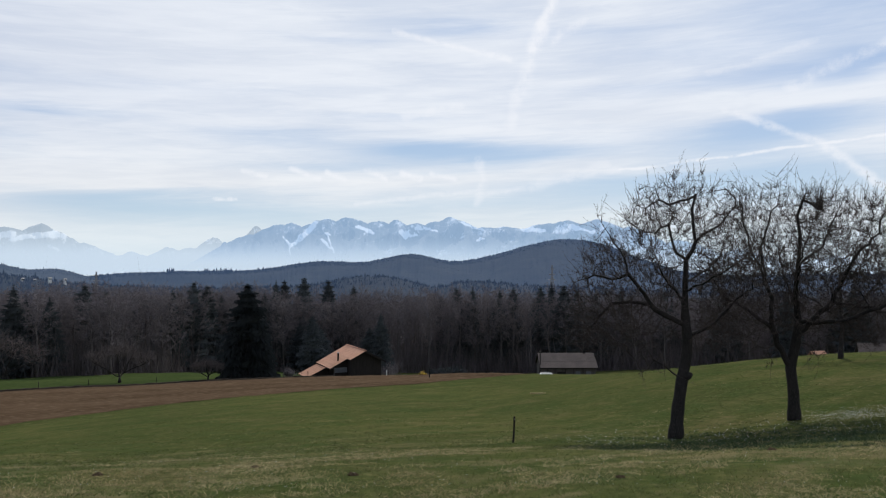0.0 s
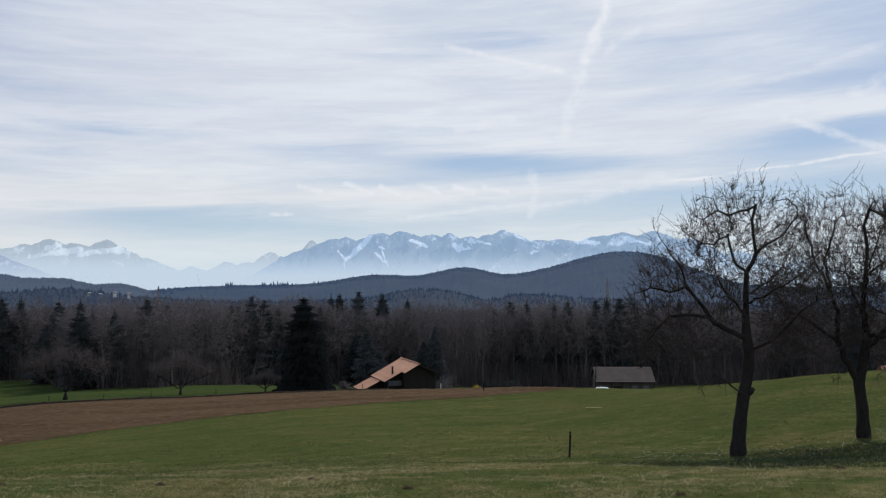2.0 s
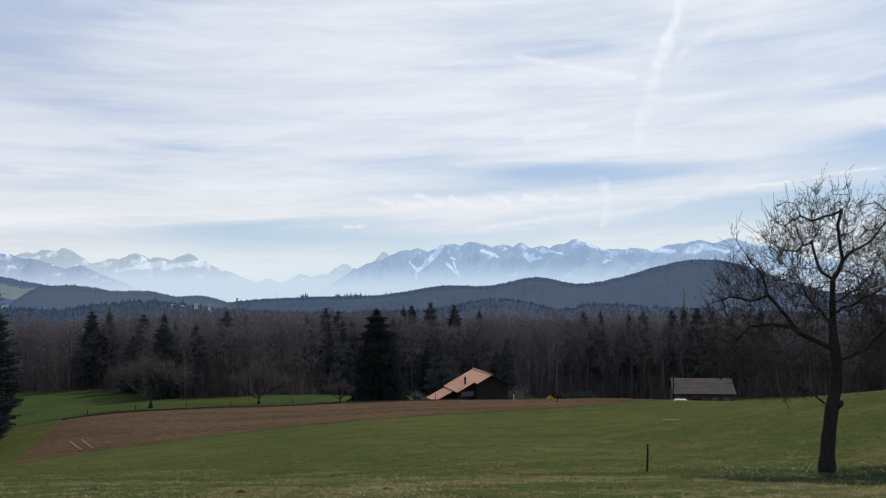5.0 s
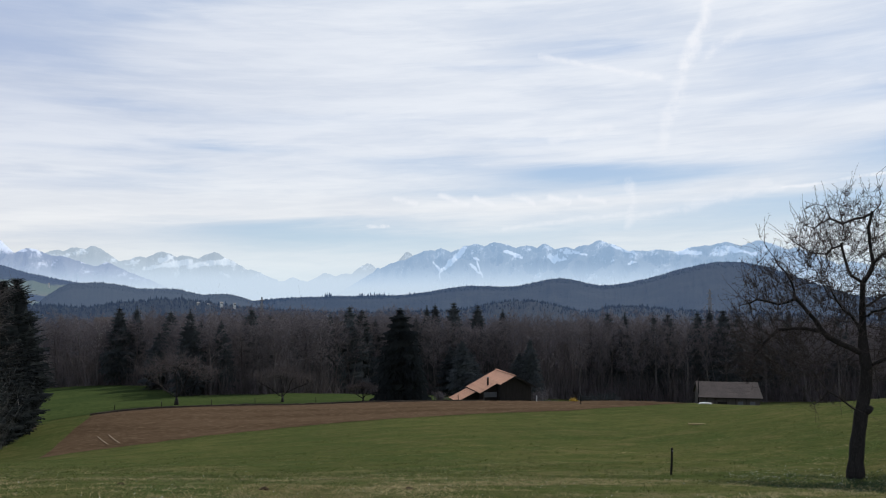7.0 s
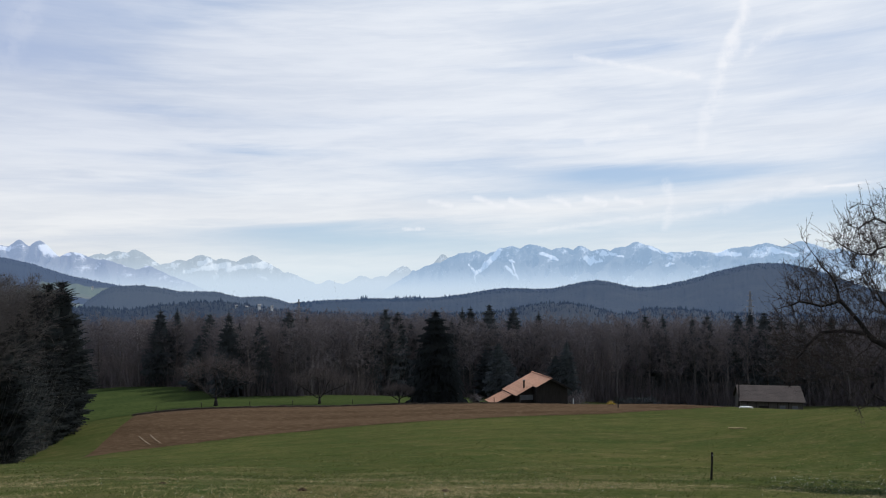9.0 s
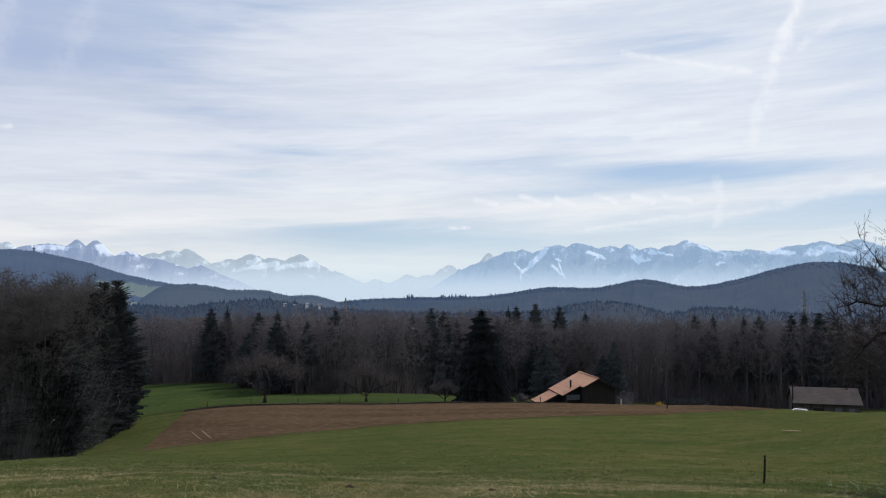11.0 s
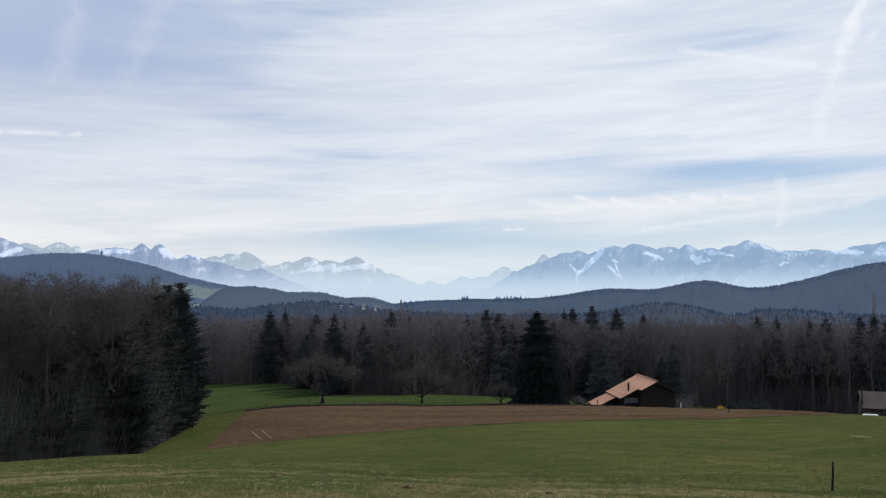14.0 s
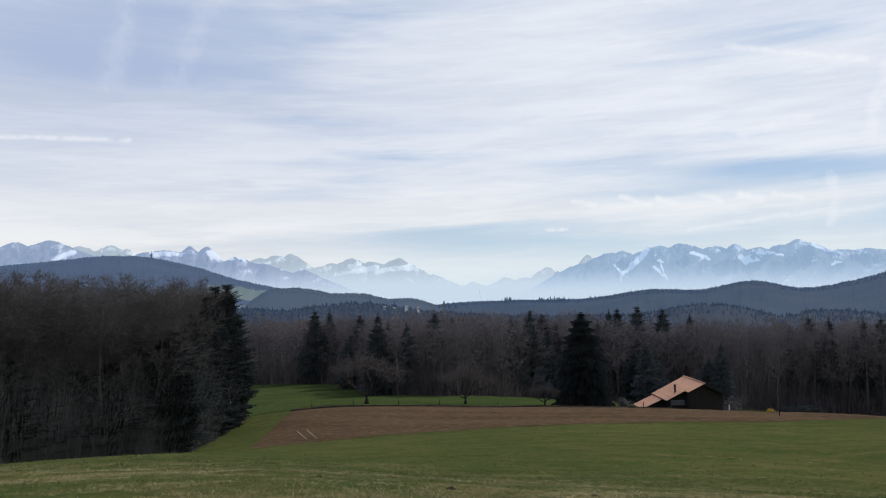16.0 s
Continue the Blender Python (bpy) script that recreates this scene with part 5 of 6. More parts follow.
# conifers
FAR_GROUP = "conifers in the wood"
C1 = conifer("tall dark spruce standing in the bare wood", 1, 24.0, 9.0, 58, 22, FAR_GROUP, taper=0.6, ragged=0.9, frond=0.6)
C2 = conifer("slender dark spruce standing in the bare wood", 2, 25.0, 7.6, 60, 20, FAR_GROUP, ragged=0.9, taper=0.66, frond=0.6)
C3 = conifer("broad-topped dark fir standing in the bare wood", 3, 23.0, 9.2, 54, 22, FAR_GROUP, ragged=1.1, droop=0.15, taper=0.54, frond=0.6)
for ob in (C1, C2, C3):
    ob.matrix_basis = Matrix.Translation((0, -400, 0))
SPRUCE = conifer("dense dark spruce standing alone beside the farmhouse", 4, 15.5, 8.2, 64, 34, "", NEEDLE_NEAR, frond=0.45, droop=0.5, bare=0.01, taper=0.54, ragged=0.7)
SPRUCE.matrix_basis = Matrix.Translation(spot(14.2, 131))

# bearing, distance, how high the top shows (degrees), kind
WOOD_CONIFERS = [
    (33.7, 205, -1.0, 0), (32.6, 203, -0.95, 1), (30.4, 206, -1.3, 0), (29.1, 205, -1.2, 1), (24.9, 204, -1.25, 2), (23.6, 207, -1.6, 0),
    (19.3, 208, -1.5, 1), (17.9, 206, -1.1, 2), (17.0, 207, -1.3, 0), (16.0, 210, -1.9, 1), (12.2, 215, -1.0, 1), (11.6, 214, -0.95, 0), (10.2, 213, -0.8, 2),
    (8.45, 212, -0.95, 0), (6.6, 216, -1.3, 1), (9.6, 190, -3.6, 0), (4.6, 190, -3.4, 1), (-1.0, 212, -1.55, 0), (-2.2, 211, -1.5, 1), (0.2, 214, -2.2, 2), (-4.2, 210, -1.6, 1), (-5.2, 211, -1.55, 0),
    (-7.2, 205, -1.45, 0), (-8.0, 204, -1.2, 1), (-8.9, 206, -1.35, 2), (-9.9, 205, -1.6, 0), (-11.2, 207, -1.7, 1), (-13.0, 205, -1.6, 0), (-16.0, 206, -1.5, 1), (-20.0, 205, -1.6, 0), (-24.0, 206, -1.4, 1), (-28.0, 205, -1.4, 2), (27.0, 209, -1.9, 1), (21.4, 210, -1.9, 0), (13.0, 212, -1.8, 1)]
rnd = random.Random(3)
for az, r, el, kind in WOOD_CONIFERS:
    r += rnd.uniform(-6, 12) + float(np.interp(az, WOOD_AZ, WOOD_R)) - 200
    src = (C1, C2, C3)[kind]
    h = EYE + r * math.tan(radians(el)) - spot(az, r).z
    s = h / (24.0, 25.0, 23.0)[kind]
    place(src, az, r, rnd.random() * 6, s ** 0.5, 0.0, s ** 0.5)
    # most stand in clumps
    for side in (-1, 1):
        if rnd.random() < 0.4:
            k = s * rnd.uniform(0.72, 0.93)
            place((C1, C2, C3)[rnd.randrange(3)], az + side * rnd.uniform(0.5, 1.0), r + rnd.uniform(0, 9), rnd.random() * 6, k ** 0.5, 0.0, k ** 0.5)

def near_edge(az):
    return 84 - 0.55 * max(0.0, min(12.0, az - 44)) + 7.0 * max(0.0, 43.3 - az)


LEFT_GROUP = "conifers at the near wood's edge"
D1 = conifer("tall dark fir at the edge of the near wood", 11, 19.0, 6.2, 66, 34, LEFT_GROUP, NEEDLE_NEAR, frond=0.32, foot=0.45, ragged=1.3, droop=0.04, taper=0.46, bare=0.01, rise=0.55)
D1.matrix_basis = Matrix.Translation((8, -400, 0))
for az, top, w in ((39.9, 0.88, 1.15), (40.7, 0.74, 1.15), (41.6, 0.1, 1.1), (42.5, -1.2, 1.1), (40.8, -2.5, 1.0), (43.4, -2.4, 1.1), (44.6, -3.6, 1.0), (44.0, -2.9, 1.1), (39.3, -1.2, 1.0), (53.5, -4.0, 0.9), (51.5, -5.5, 0.8), (45.5, -3.0, 1.1), (42.0, -4.0, 1.1), (42.9, -1.9, 1.1),
                   (45.2, -5.0, 1.0), (46.2, -4.4, 1.0), (39.6, -3.8, 0.9), (47.5, -4.4, 1.0), (56.5, -3.0, 1.0), (49.3, -4.6, 1.0), (43.6, -5.0, 1.0)):
    r = near_edge(az) + rnd.uniform(1.5, 6)
    h = EYE + r * math.tan(radians(top)) - spot(az, r).z
    place(D1, az, r, rnd.random() * 6, w, 0.0, h / 19.0 / w)

# bare broadleaved wood
BEECH_GROUP = "bare trees of the wood"
BARE = [bare_tree("tall leafless beech in the dim wood", 30 + i, 22.0, sp, BEECH_GROUP, fi, bo, tw) for i, (sp, fi, bo, tw) in enumerate(((5.2, 0.30, 24, 27), (4.4, 0.36, 22, 28), (5.8, 0.26, 26, 25), (4.8, 0.42, 20, 30)))]
BARE_NEAR = [bare_tree("tall leafless tree in the near wood", 40 + i, 22.0, sp, "bare trees of the near wood", fi, bo, tw, NEAR_TWIG, 0.55) for i, (sp, fi, bo, tw) in enumerate(((5.4, 0.36, 28, 62), (4.8, 0.40, 26, 66), (5.8, 0.34, 30, 60)))]
for ob in BARE + BARE_NEAR:
    ob.matrix_basis = Matrix.Translation((20, -420, 0))
def joined_trees(label, spots):
    """Trees deep in the wood, which nobody could count, as one mesh."""
    shapes = []
    for ob in BARE:
        co, tri, n = [], [], 0
        for me in [o.data for o in ob.children]:
            me.calc_loop_triangles()
            c, t = np.zeros(len(me.vertices) * 3), np.zeros(len(me.loop_triangles) * 3, int)
            me.vertices.foreach_get("co", c)
            me.loop_triangles.foreach_get("vertices", t)
            co.append(c.reshape(-1, 3)), tri.append(t + n)
            n += len(me.vertices)
        shapes.append((np.vstack(co), np.concatenate(tri)))
    V, F, n = [], [], 0
    for kind, p, turn, tall in spots:
        co, tri = shapes[kind]
        c, q = math.cos(turn), math.sin(turn)
        V.append(np.c_[co[:, 0] * c - co[:, 1] * q + p.x, co[:, 0] * q + co[:, 1] * c + p.y, co[:, 2] * tall + p.z])
        F.append(tri + n)
        n += len(co)
    V, F = np.vstack(V), np.concatenate(F)
    me = bpy.data.meshes.new("bare_trees")
    me.vertices.add(len(V))
    me.vertices.foreach_set("co", V.ravel())
    me.loops.add(len(F))
    me.loops.foreach_set("vertex_index", F)
    me.polygons.add(len(F) // 3)
    me.polygons.foreach_set("loop_start", np.arange(0, len(F), 3))
    me.materials.append(BEECH_TWIG)
    me.update(calc_edges=True)
    thing("bare_trees", label, "woods", kind="stuff", data=me)


deep = []
for row in range(6):
    az = -36.0 + rnd.random()
    while az < 38.5:
        r = float(np.interp(az, WOOD_AZ, WOOD_R)) + 4 + row * 9 + rnd.uniform(-4, 4)
        top = -2.3 + rnd.uniform(-0.4, 0.3) + (0.35 if az > 12 else 0) + 0.06 * row
        h = EYE + r * math.tan(radians(top)) - spot(az, r).z
        kind, turn = rnd.randrange(4), rnd.random() * 6
        if row < 3:
            place(BARE[kind], az, r, turn, 1.0, 0.0, h / 22.5)
        else:
            deep.append((kind, spot(az, r), turn, h / 22.5))
        az += rnd.uniform(0.85, 1.4) if row < 3 else rnd.uniform(1.0, 1.7)
joined_trees("many bare brown beeches deep in the far wood", deep)
for row in range(6):
    az = 42.6 + rnd.random() - row * 0.25
    while az < 64:
        r = near_edge(az) + 3 + row * 6 + rnd.uniform(-2.5, 2.5)
        top = 0.35 + rnd.uniform(-0.4, 0.35)
        h = EYE + r * math.tan(radians(top)) - spot(az, r).z
        place(BARE_NEAR[rnd.randrange(3)], az, r, rnd.random() * 6, 0.9, 0.0, h / 22.5 / 0.9)
        az += rnd.uniform(1.4, 2.4)
for ob in (C1, C2, C3, D1, *BARE, *BARE_NEAR):
    for o in (*ob.children_recursive, ob):
        bpy.data.objects.remove(o)


# ---- ground and brush inside the woods ----
def wood_floor(lo, hi, near, far, name, label):
    v, f, nu, nv = [], [], 90, 24
    for i in range(nu + 1):
        az = lo + (hi - lo) * i / nu
        for j in range(nv + 1):
            r = near(az) + (far - near(az)) * (j / nv) ** 2 + (1.2 * noise.noise((az, 3, 0)) if j == 0 else 0)
            p = spot(az, r, 0.04 + 0.25 * abs(noise.noise((az * 2, r * 0.3, 1))) * min(1, j))
            v.append(p[:])
    for i in range(nu):
        for j in range(nv):
            o = i * (nv + 1) + j
            f.append((o, o + 1, o + nv + 2, o + nv + 1))
    thing(name, label, "forest floor", kind="structure", data=mesh_of(name, v, f, LITTER, True))


def brush(name, label, lo, hi, near, deep, count, tall, seed, wide=0.05, mat=None):
    """Thickets of saplings and bare shrubs."""
    rng = np.random.default_rng(seed)
    az = rng.uniform(lo, hi, count)
    r = np.array([near(a) for a in az]) + rng.random(count) ** 1.5 * deep
    base = np.array([spot(a, q)[:] for a, q in zip(az, r)])
    n = 4
    base = np.repeat(base, n, 0) + np.c_[rng.normal(0, 0.5, (count * n, 2)), np.zeros(count * n)]
    ln = np.repeat(np.minimum(rng.gamma(2.0, tall * 0.3, count), tall), n) * rng.uniform(0.6, 1.0, count * n) + 0.5
    d = rng.normal(0, 0.22, (count * n, 3)) + np.array([0, 0, 1.0])
    tip = base + d * ln[:, None]
    side = np.cross(d, rng.normal(0, 1, d.shape))
    side /= np.linalg.norm(side, axis=1, keepdims=True)
    w = (wide * (0.5 + rng.random(count * n)))[:, None]
    v = np.stack([base - side * w, base + side * w, tip], 1)
    u = rng.uniform(0.3, 0.8, (count * n, 1))
    b0 = base + (tip - base) * u
    b1 = b0 + (rng.normal(0, 0.5, d.shape) + np.array([0, 0, 0.5])) * ln[:, None] * 0.35
    v2 = np.stack([b0 - side * w * 0.6, b0 + side * w * 0.6, b1], 1)
    v = np.concatenate([v, v2]).reshape(-1, 3)
    thing(name, label, "undergrowth", kind="stuff", data=mesh_of(name, v, np.arange(len(v)).reshape(-1, 3), mat or BEECH_TWIG))


def far_edge(az):
    return float(np.interp(az, WOOD_AZ, WOOD_R))


wood_floor(-50, 39, far_edge, 980, "forest_floor", "brown leaf litter under the far wood")
wood_floor(38.6, 70, near_edge, 420, "forest_floor", "dark leaf litter under the near wood")
brush("undergrowth", "bare brown thicket along the far wood", -40, 38.5, far_edge, 130, 16000, 8.0, 51, 0.07, THICKET)
brush("undergrowth", "tall bare saplings crowding the far wood", -40, 38.5, lambda az: far_edge(az) + 2.5, 70, 9000, 15.0, 53, 0.06, THICKET)
brush("undergrowth", "bare dark thicket inside the near wood", 40, 66, lambda az: near_edge(az) + 7, 45, 7000, 6.0, 52, 0.035, UNDERWOOD)
brush("undergrowth", "dense dark bushes along the edge of the near wood", 41, 66, lambda az: near_edge(az) + 0.6, 8, 20000, 9.0, 54, 0.022, NEAR_BRUSH)


# ---- buildings ----
def house():
    p = spot(5.7, 150)
    ridge = 1.65 + 150 * math.tan(radians(-6.2))
    base = -20.6
    H = ridge - base
    m = Matrix.Translation((p.x, p.y, base)) @ Matrix.Rotation(radians(5.7 + 18), 4, "Z")
    ob = thing("farmhouse", "low farmhouse with a wide orange tiled roof and dark timber gable", "house", m)
    hw, L, drop = 6.4, 13.0, 3.35
    k = drop / hw
    step_x, back = 3.0, 2.2
    s = Solid().prism([(-2.8, 0.8, -2), (3.4, 0.8, -2), (3.4, 0.8, H - 2.05), (0, 0.8, H - 0.3), (-2.8, 0.8, H - 0.3 - k * 2.8)], (0, L - 1.6, 0))
    part("wall", s.mesh("wall", DARK_WOOD), ob, "dark weathered timber walls")
    s = Solid().prism([(-5.6, back + 0.8, -2), (-2.803, back + 0.8, -2), (-2.803, back + 0.8, H - 0.3 - k * 2.803), (-5.6, back + 0.8, H - 0.3 - k * 5.6)], (0, L - 1.6 - back, 0))
    part("wall", s.mesh("wall", DARK_WOOD), ob, "dark weathered timber walls")
    part("plaster_band", Solid().box(-5.5, back + 0.70, H - 4.3, -2.85, back + 0.797, H - 3.35).mesh("plaster_band", PLASTER), ob, "pale plaster wall below the gable")
    part("corner_post", Solid().box(-5.7, back + 0.1, -2, -5.55, back + 0.25, H - drop - 0.25).mesh("corner_post", GREY_WOOD), ob)
    left_hw, left_drop = hw, drop
    for sx in (-1, 1):
        hw = left_hw if sx < 0 else 4.0
        drop = k * hw
        deck = Solid()
        for xa, xb, y0 in (((0, step_x, 0.0), (step_x, hw, back)) if sx < 0 else ((0, hw, 0.0),)):
            deck.prism([(sx * xa, y0, H - k * xa), (sx * xb, y0, H - k * xb), (sx * xb, y0, H - k * xb - 0.22), (sx * xa, y0, H - k * xa - 0.22)], (0, L - y0, 0))
        roof = part("roof", deck.mesh("roof", DARK_WOOD), ob, "orange tiled roof slope")
        rows = 17
        for i in range(rows):
            x0, x1 = hw * i / rows, hw * (i + 1) / rows + 0.06
            z0, z1 = H - k * x0, H - k * x1
            y0 = back - 0.03 if sx < 0 and x0 > step_x - 0.2 else -0.03
            course = Solid().prism([(sx * x0, y0, z0 + 0.02), (sx * x1, y0, z1 + 0.035), (sx * x1, y0, z1 + 0.008), (sx * x0, y0, z0 + 0.004)], (0, L + 0.03 - y0, 0))
            part("tile_course", course.mesh("tile_course", TILE), roof)
    part("verge_board", Solid().prism([(0, -0.06, H + 0.05), (4.05, -0.06, H - k * 4.05 + 0.05), (4.05, -0.06, H - k * 4.05 - 0.3), (0, -0.06, H - 0.3)], (0, -0.05, 0)).mesh("verge_board", DARK_WOOD), ob)
    hw, drop = left_hw, left_drop
    part("ridge_cap", Solid().tube([(0, -0.05, H + 0.02), (0, L + 0.05, H + 0.02)], [0.16, 0.16], 8).mesh("ridge_cap", TILE, True), ob)
    ch = part("chimney", Solid().box(-4.35, 4.4, H - 2.6, -4.05, 4.7, H - 0.7, 0.03).mesh("chimney", DARK_WOOD), ob, "thin dark chimney pipe")
    part("chimney_cap", Solid().box(-4.42, 4.33, H - 0.7, -3.98, 4.77, H - 0.58, 0.03).mesh("chimney_cap", METAL), ch)
    # lean-to that carries the slope down to the side
    z = H - drop - 0.1
    part("lean_to_wall", Solid().prism([(-hw - 3.2, 6.2, -2), (-hw + 0.9, 6.2, -2), (-hw + 0.9, 6.2, z - 0.1), (-hw - 3.2, 6.2, z - 1.9)], (0, 5.6, 0)).mesh("lean_to_wall", DARK_WOOD), ob)
    low = part("lean_to_roof", Solid().prism([(-hw + 0.5, 5.6, z + 0.1), (-hw - 3.8, 5.6, z - 1.95), (-hw - 3.8, 5.6, z - 2.1), (-hw + 0.5, 5.6, z - 0.1)], (0, 6.8, 0)).mesh("lean_to_roof", DARK_WOOD), ob, "lower pale tiled lean-to roof")
    for i in range(10):
        x0, x1 = -hw + 0.5 - 4.3 * i / 10, -hw + 0.5 - 4.3 * (i + 1) / 10 - 0.05
        z0, z1 = z + 0.1 - 2.05 * i / 10, z + 0.1 - 2.05 * (i + 1) / 10
        part("tile_course", Solid().prism([(x0, 5.57, z0 + 0.02), (x1, 5.57, z1 + 0.06), (x1, 5.57, z1 + 0.012), (x0, 5.57, z0 + 0.004)], (0, 6.86, 0)).mesh("tile_course", TILE), low)


def barn():
    p = spot(-9.0, 150)
    m = Matrix.Translation((p.x, p.y, -19.6)) @ Matrix.Rotation(radians(-9.0 + 9), 4, "Z")
    ob = thing("barn", "long grey timber barn with a weathered brown tiled roof", "barn", m)
    L, hw, H, drop = 5.35, 4.2, 4.7, 2.3
    part("wall", Solid().prism([(-L + 0.3, -3.6, -2), (-L + 0.3, 3.6, -2), (-L + 0.3, 3.6, H - drop + 0.3), (-L + 0.3, 0, H - 0.2), (-L + 0.3, -3.6, H - drop + 0.3)], (2 * L - 0.6, 0, 0)).mesh("wall", GREY_WOOD), ob, "grey board walls")
    for sy in (-1, 1):
        roof = part("roof", Solid().prism([(-L, 0, H), (-L, sy * hw, H - drop), (-L, sy * hw, H - drop - 0.15), (-L, 0, H - 0.15)], (2 * L, 0, 0)).mesh("roof", DARK_WOOD), ob)
        for i in range(12):
            a, b = hw * i / 12, hw * (i + 1) / 12 + 0.05
            part("tile_course", Solid().prism([(-L - 0.03, sy * a, H - drop / hw * a + 0.02), (-L - 0.03, sy * b, H - drop / hw * b + 0.035), (-L - 0.03, sy * b, H - drop / hw * b + 0.008), (-L - 0.03, sy * a, H - drop / hw * a + 0.004)], (2 * L + 0.06, 0, 0)).mesh("tile_course", OLD_TILE), roof)
    for x in (-4.0, -2.6, -0.6, 0.9, 2.6):
        part("board", Solid().box(x, -3.68, 0.0, x + 0.12, -3.604, H - drop).mesh("board", DARK_WOOD), ob)
    for x in (-4.6, 1.3, 3.3):
        part("shutter", Solid().box(x, -3.66, 0.5, x + 0.9, -3.604, 1.7, 0.02).mesh("shutter", PLASTER), ob, "pale grey shutter")
    door = part("door", Solid().box(-2.1, -3.7, -0.4, -0.5, -3.606, 1.6, 0.02).mesh("door", DARK_WOOD), ob, "dark barn door")
    part("handle", Solid().box(-0.7, -3.75, 0.6, -0.65, -3.701, 0.9).mesh("handle", METAL), door)


house()
barn()


def utility_pole(az, r, height):
    ob = thing("utility_pole", "dark wooden utility pole beside the grey barn", "pole", Matrix.Translation(spot(az, r)))
    part("shaft", Solid().tube([(0, 0, -0.5), (0.03, 0, height * 0.6), (0.02, 0, height)], [0.13, 0.11, 0.09], 8).mesh("shaft", DARK_WOOD, True), ob)
    part("crossarm", Solid().box(-0.5, -0.06, height - 0.7, 0.5, 0.06, height - 0.58, 0.01).mesh("crossarm", DARK_WOOD), ob)


utility_pole(-7.15, 146, 5.6)


def cottage(az, r, z, width, depth, wall_h, roof_h, wall_mat, roof_mat, label, turn=0.0):
    x, y = -r * math.sin(radians(az)), r * math.cos(radians(az))
    ob = thing("house", label, "house", Matrix.Translation((x, y, z)) @ Matrix.Rotation(radians(az + turn), 4, "Z"))
    w, d = width / 2, depth / 2
    part("wall", Solid().prism([(-w, -d, -6), (-w, d, -6), (-w, d, wall_h), (-w, 0, wall_h + roof_h - 0.15), (-w, -d, wall_h)], (width, 0, 0)).mesh("wall", wall_mat), ob)
    for sy in (-1, 1):
        o = 0.5
        k = roof_h / d
        part("roof", Solid().prism([(-w - o, 0, wall_h + roof_h), (-w - o, sy * (d + o), wall_h - k * o), (-w - o, sy * (d + o), wall_h - k * o - 0.25), (-w - o, 0, wall_h + roof_h - 0.25)], (width + 2 * o, 0, 0)).mesh("roof", roof_mat), ob)
    n = max(2, int(width / 3))
    for i in range(n):
        x0 = -w + width * (i + 0.5) / n - 0.5
        part("window", Solid().box(x0, -d - 0.06, wall_h - 2.0, x0 + 1.0, -d - 0.004, wall_h - 0.8).mesh("window", GLASS), ob)


def aloft(r, el):
    return EYE + r * math.tan(radians(el))


cottage(-25.85, 150, aloft(150, -5.6) - 6.6, 1.8, 5, 4.4, 2.2, PLASTER, TILE, "house with an orange roof beyond the meadow's crest", 40)
cottage(-29.2, 150, aloft(150, -4.95) - 6.2, 4.5, 6, 4.2, 2.0, PLASTER, OLD_TILE, "pale house beyond the meadow's crest", 10)
cottage(34.4, 330, aloft(330, -1.7) - 8.0, 9, 9, 5.5, 2.5, RENDER_WHITE, OLD_TILE, "pale house half hidden behind the wood", 0)
for az, r, el, w in ((38.05, 1600, 0.62, 4), (28.6, 985, -0.72, 6), (27.9, 982, -0.80, 5), (27.0, 984, -0.70, 7), (26.1, 986, -0.78, 5), (29.6, 983, -0.88, 5)):
    cottage(az, r, aloft(r, el) - 2.3, w * 0.45, 3, 1.4, 0.8, RENDER_WHITE, METAL, "small white house on the far hillside", 20)


def pylon(az, r, top):
    """A lattice mast for power lines."""
    p = spot(az, r)
    H = aloft(r, top) - p.z
    ob = thing("pylon", "grey steel lattice power pylon in the valley", "pylon", Matrix.Translation(p) @ Matrix.Rotation(radians(az + 20), 4, "Z"), "power pylons")
    w = lambda z: 3.4 * (1 - z / H) ** 1.2 + 0.45
    levels = [H * u for u in (0, 0.18, 0.34, 0.48, 0.60, 0.71, 0.81, 0.90, 1.0)]
    P0, P1 = [], []
    for sx, sy in ((-1, -1), (1, -1), (1, 1), (-1, 1)):
        for a, b in zip(levels, levels[1:]):
            P0.append((sx * w(a), sy * w(a), a)), P1.append((sx * w(b), sy * w(b), b))
    v, f = frusta(P0, P1, np.full(len(P0), 0.26), np.full(len(P0), 0.22), 4)
    part("mast", mesh_of("mast", v, f, METAL), ob)
    P0, P1 = [], []
    for a, b in zip(levels, levels[1:]):
        for (sx, sy), (tx, ty) in (((-1, -1), (1, -1)), ((1, -1), (1, 1)), ((1, 1), (-1, 1)), ((-1, 1), (-1, -1))):
            P0 += [(sx * w(a), sy * w(a), a), (tx * w(a), ty * w(a), a)]
            P1 += [(tx * w(b), ty * w(b), b), (sx * w(b), sy * w(b), b)]
    v, f = frusta(P0, P1, np.full(len(P0), 0.2), np.full(len(P0), 0.2), 3)
    part("bracing", mesh_of("bracing", v, f, METAL), ob)
    for z, half in ((H * 0.72, 5.5), (H * 0.82, 4.5), (H * 0.92, 3.4)):
        part("crossarm", Solid().prism([(-half, -0.3, z), (half, -0.3, z), (0.6, -0.3, z + 1.4), (-0.6, -0.3, z + 1.4)], (0, 0.6, 0)).mesh("crossarm", METAL), ob)


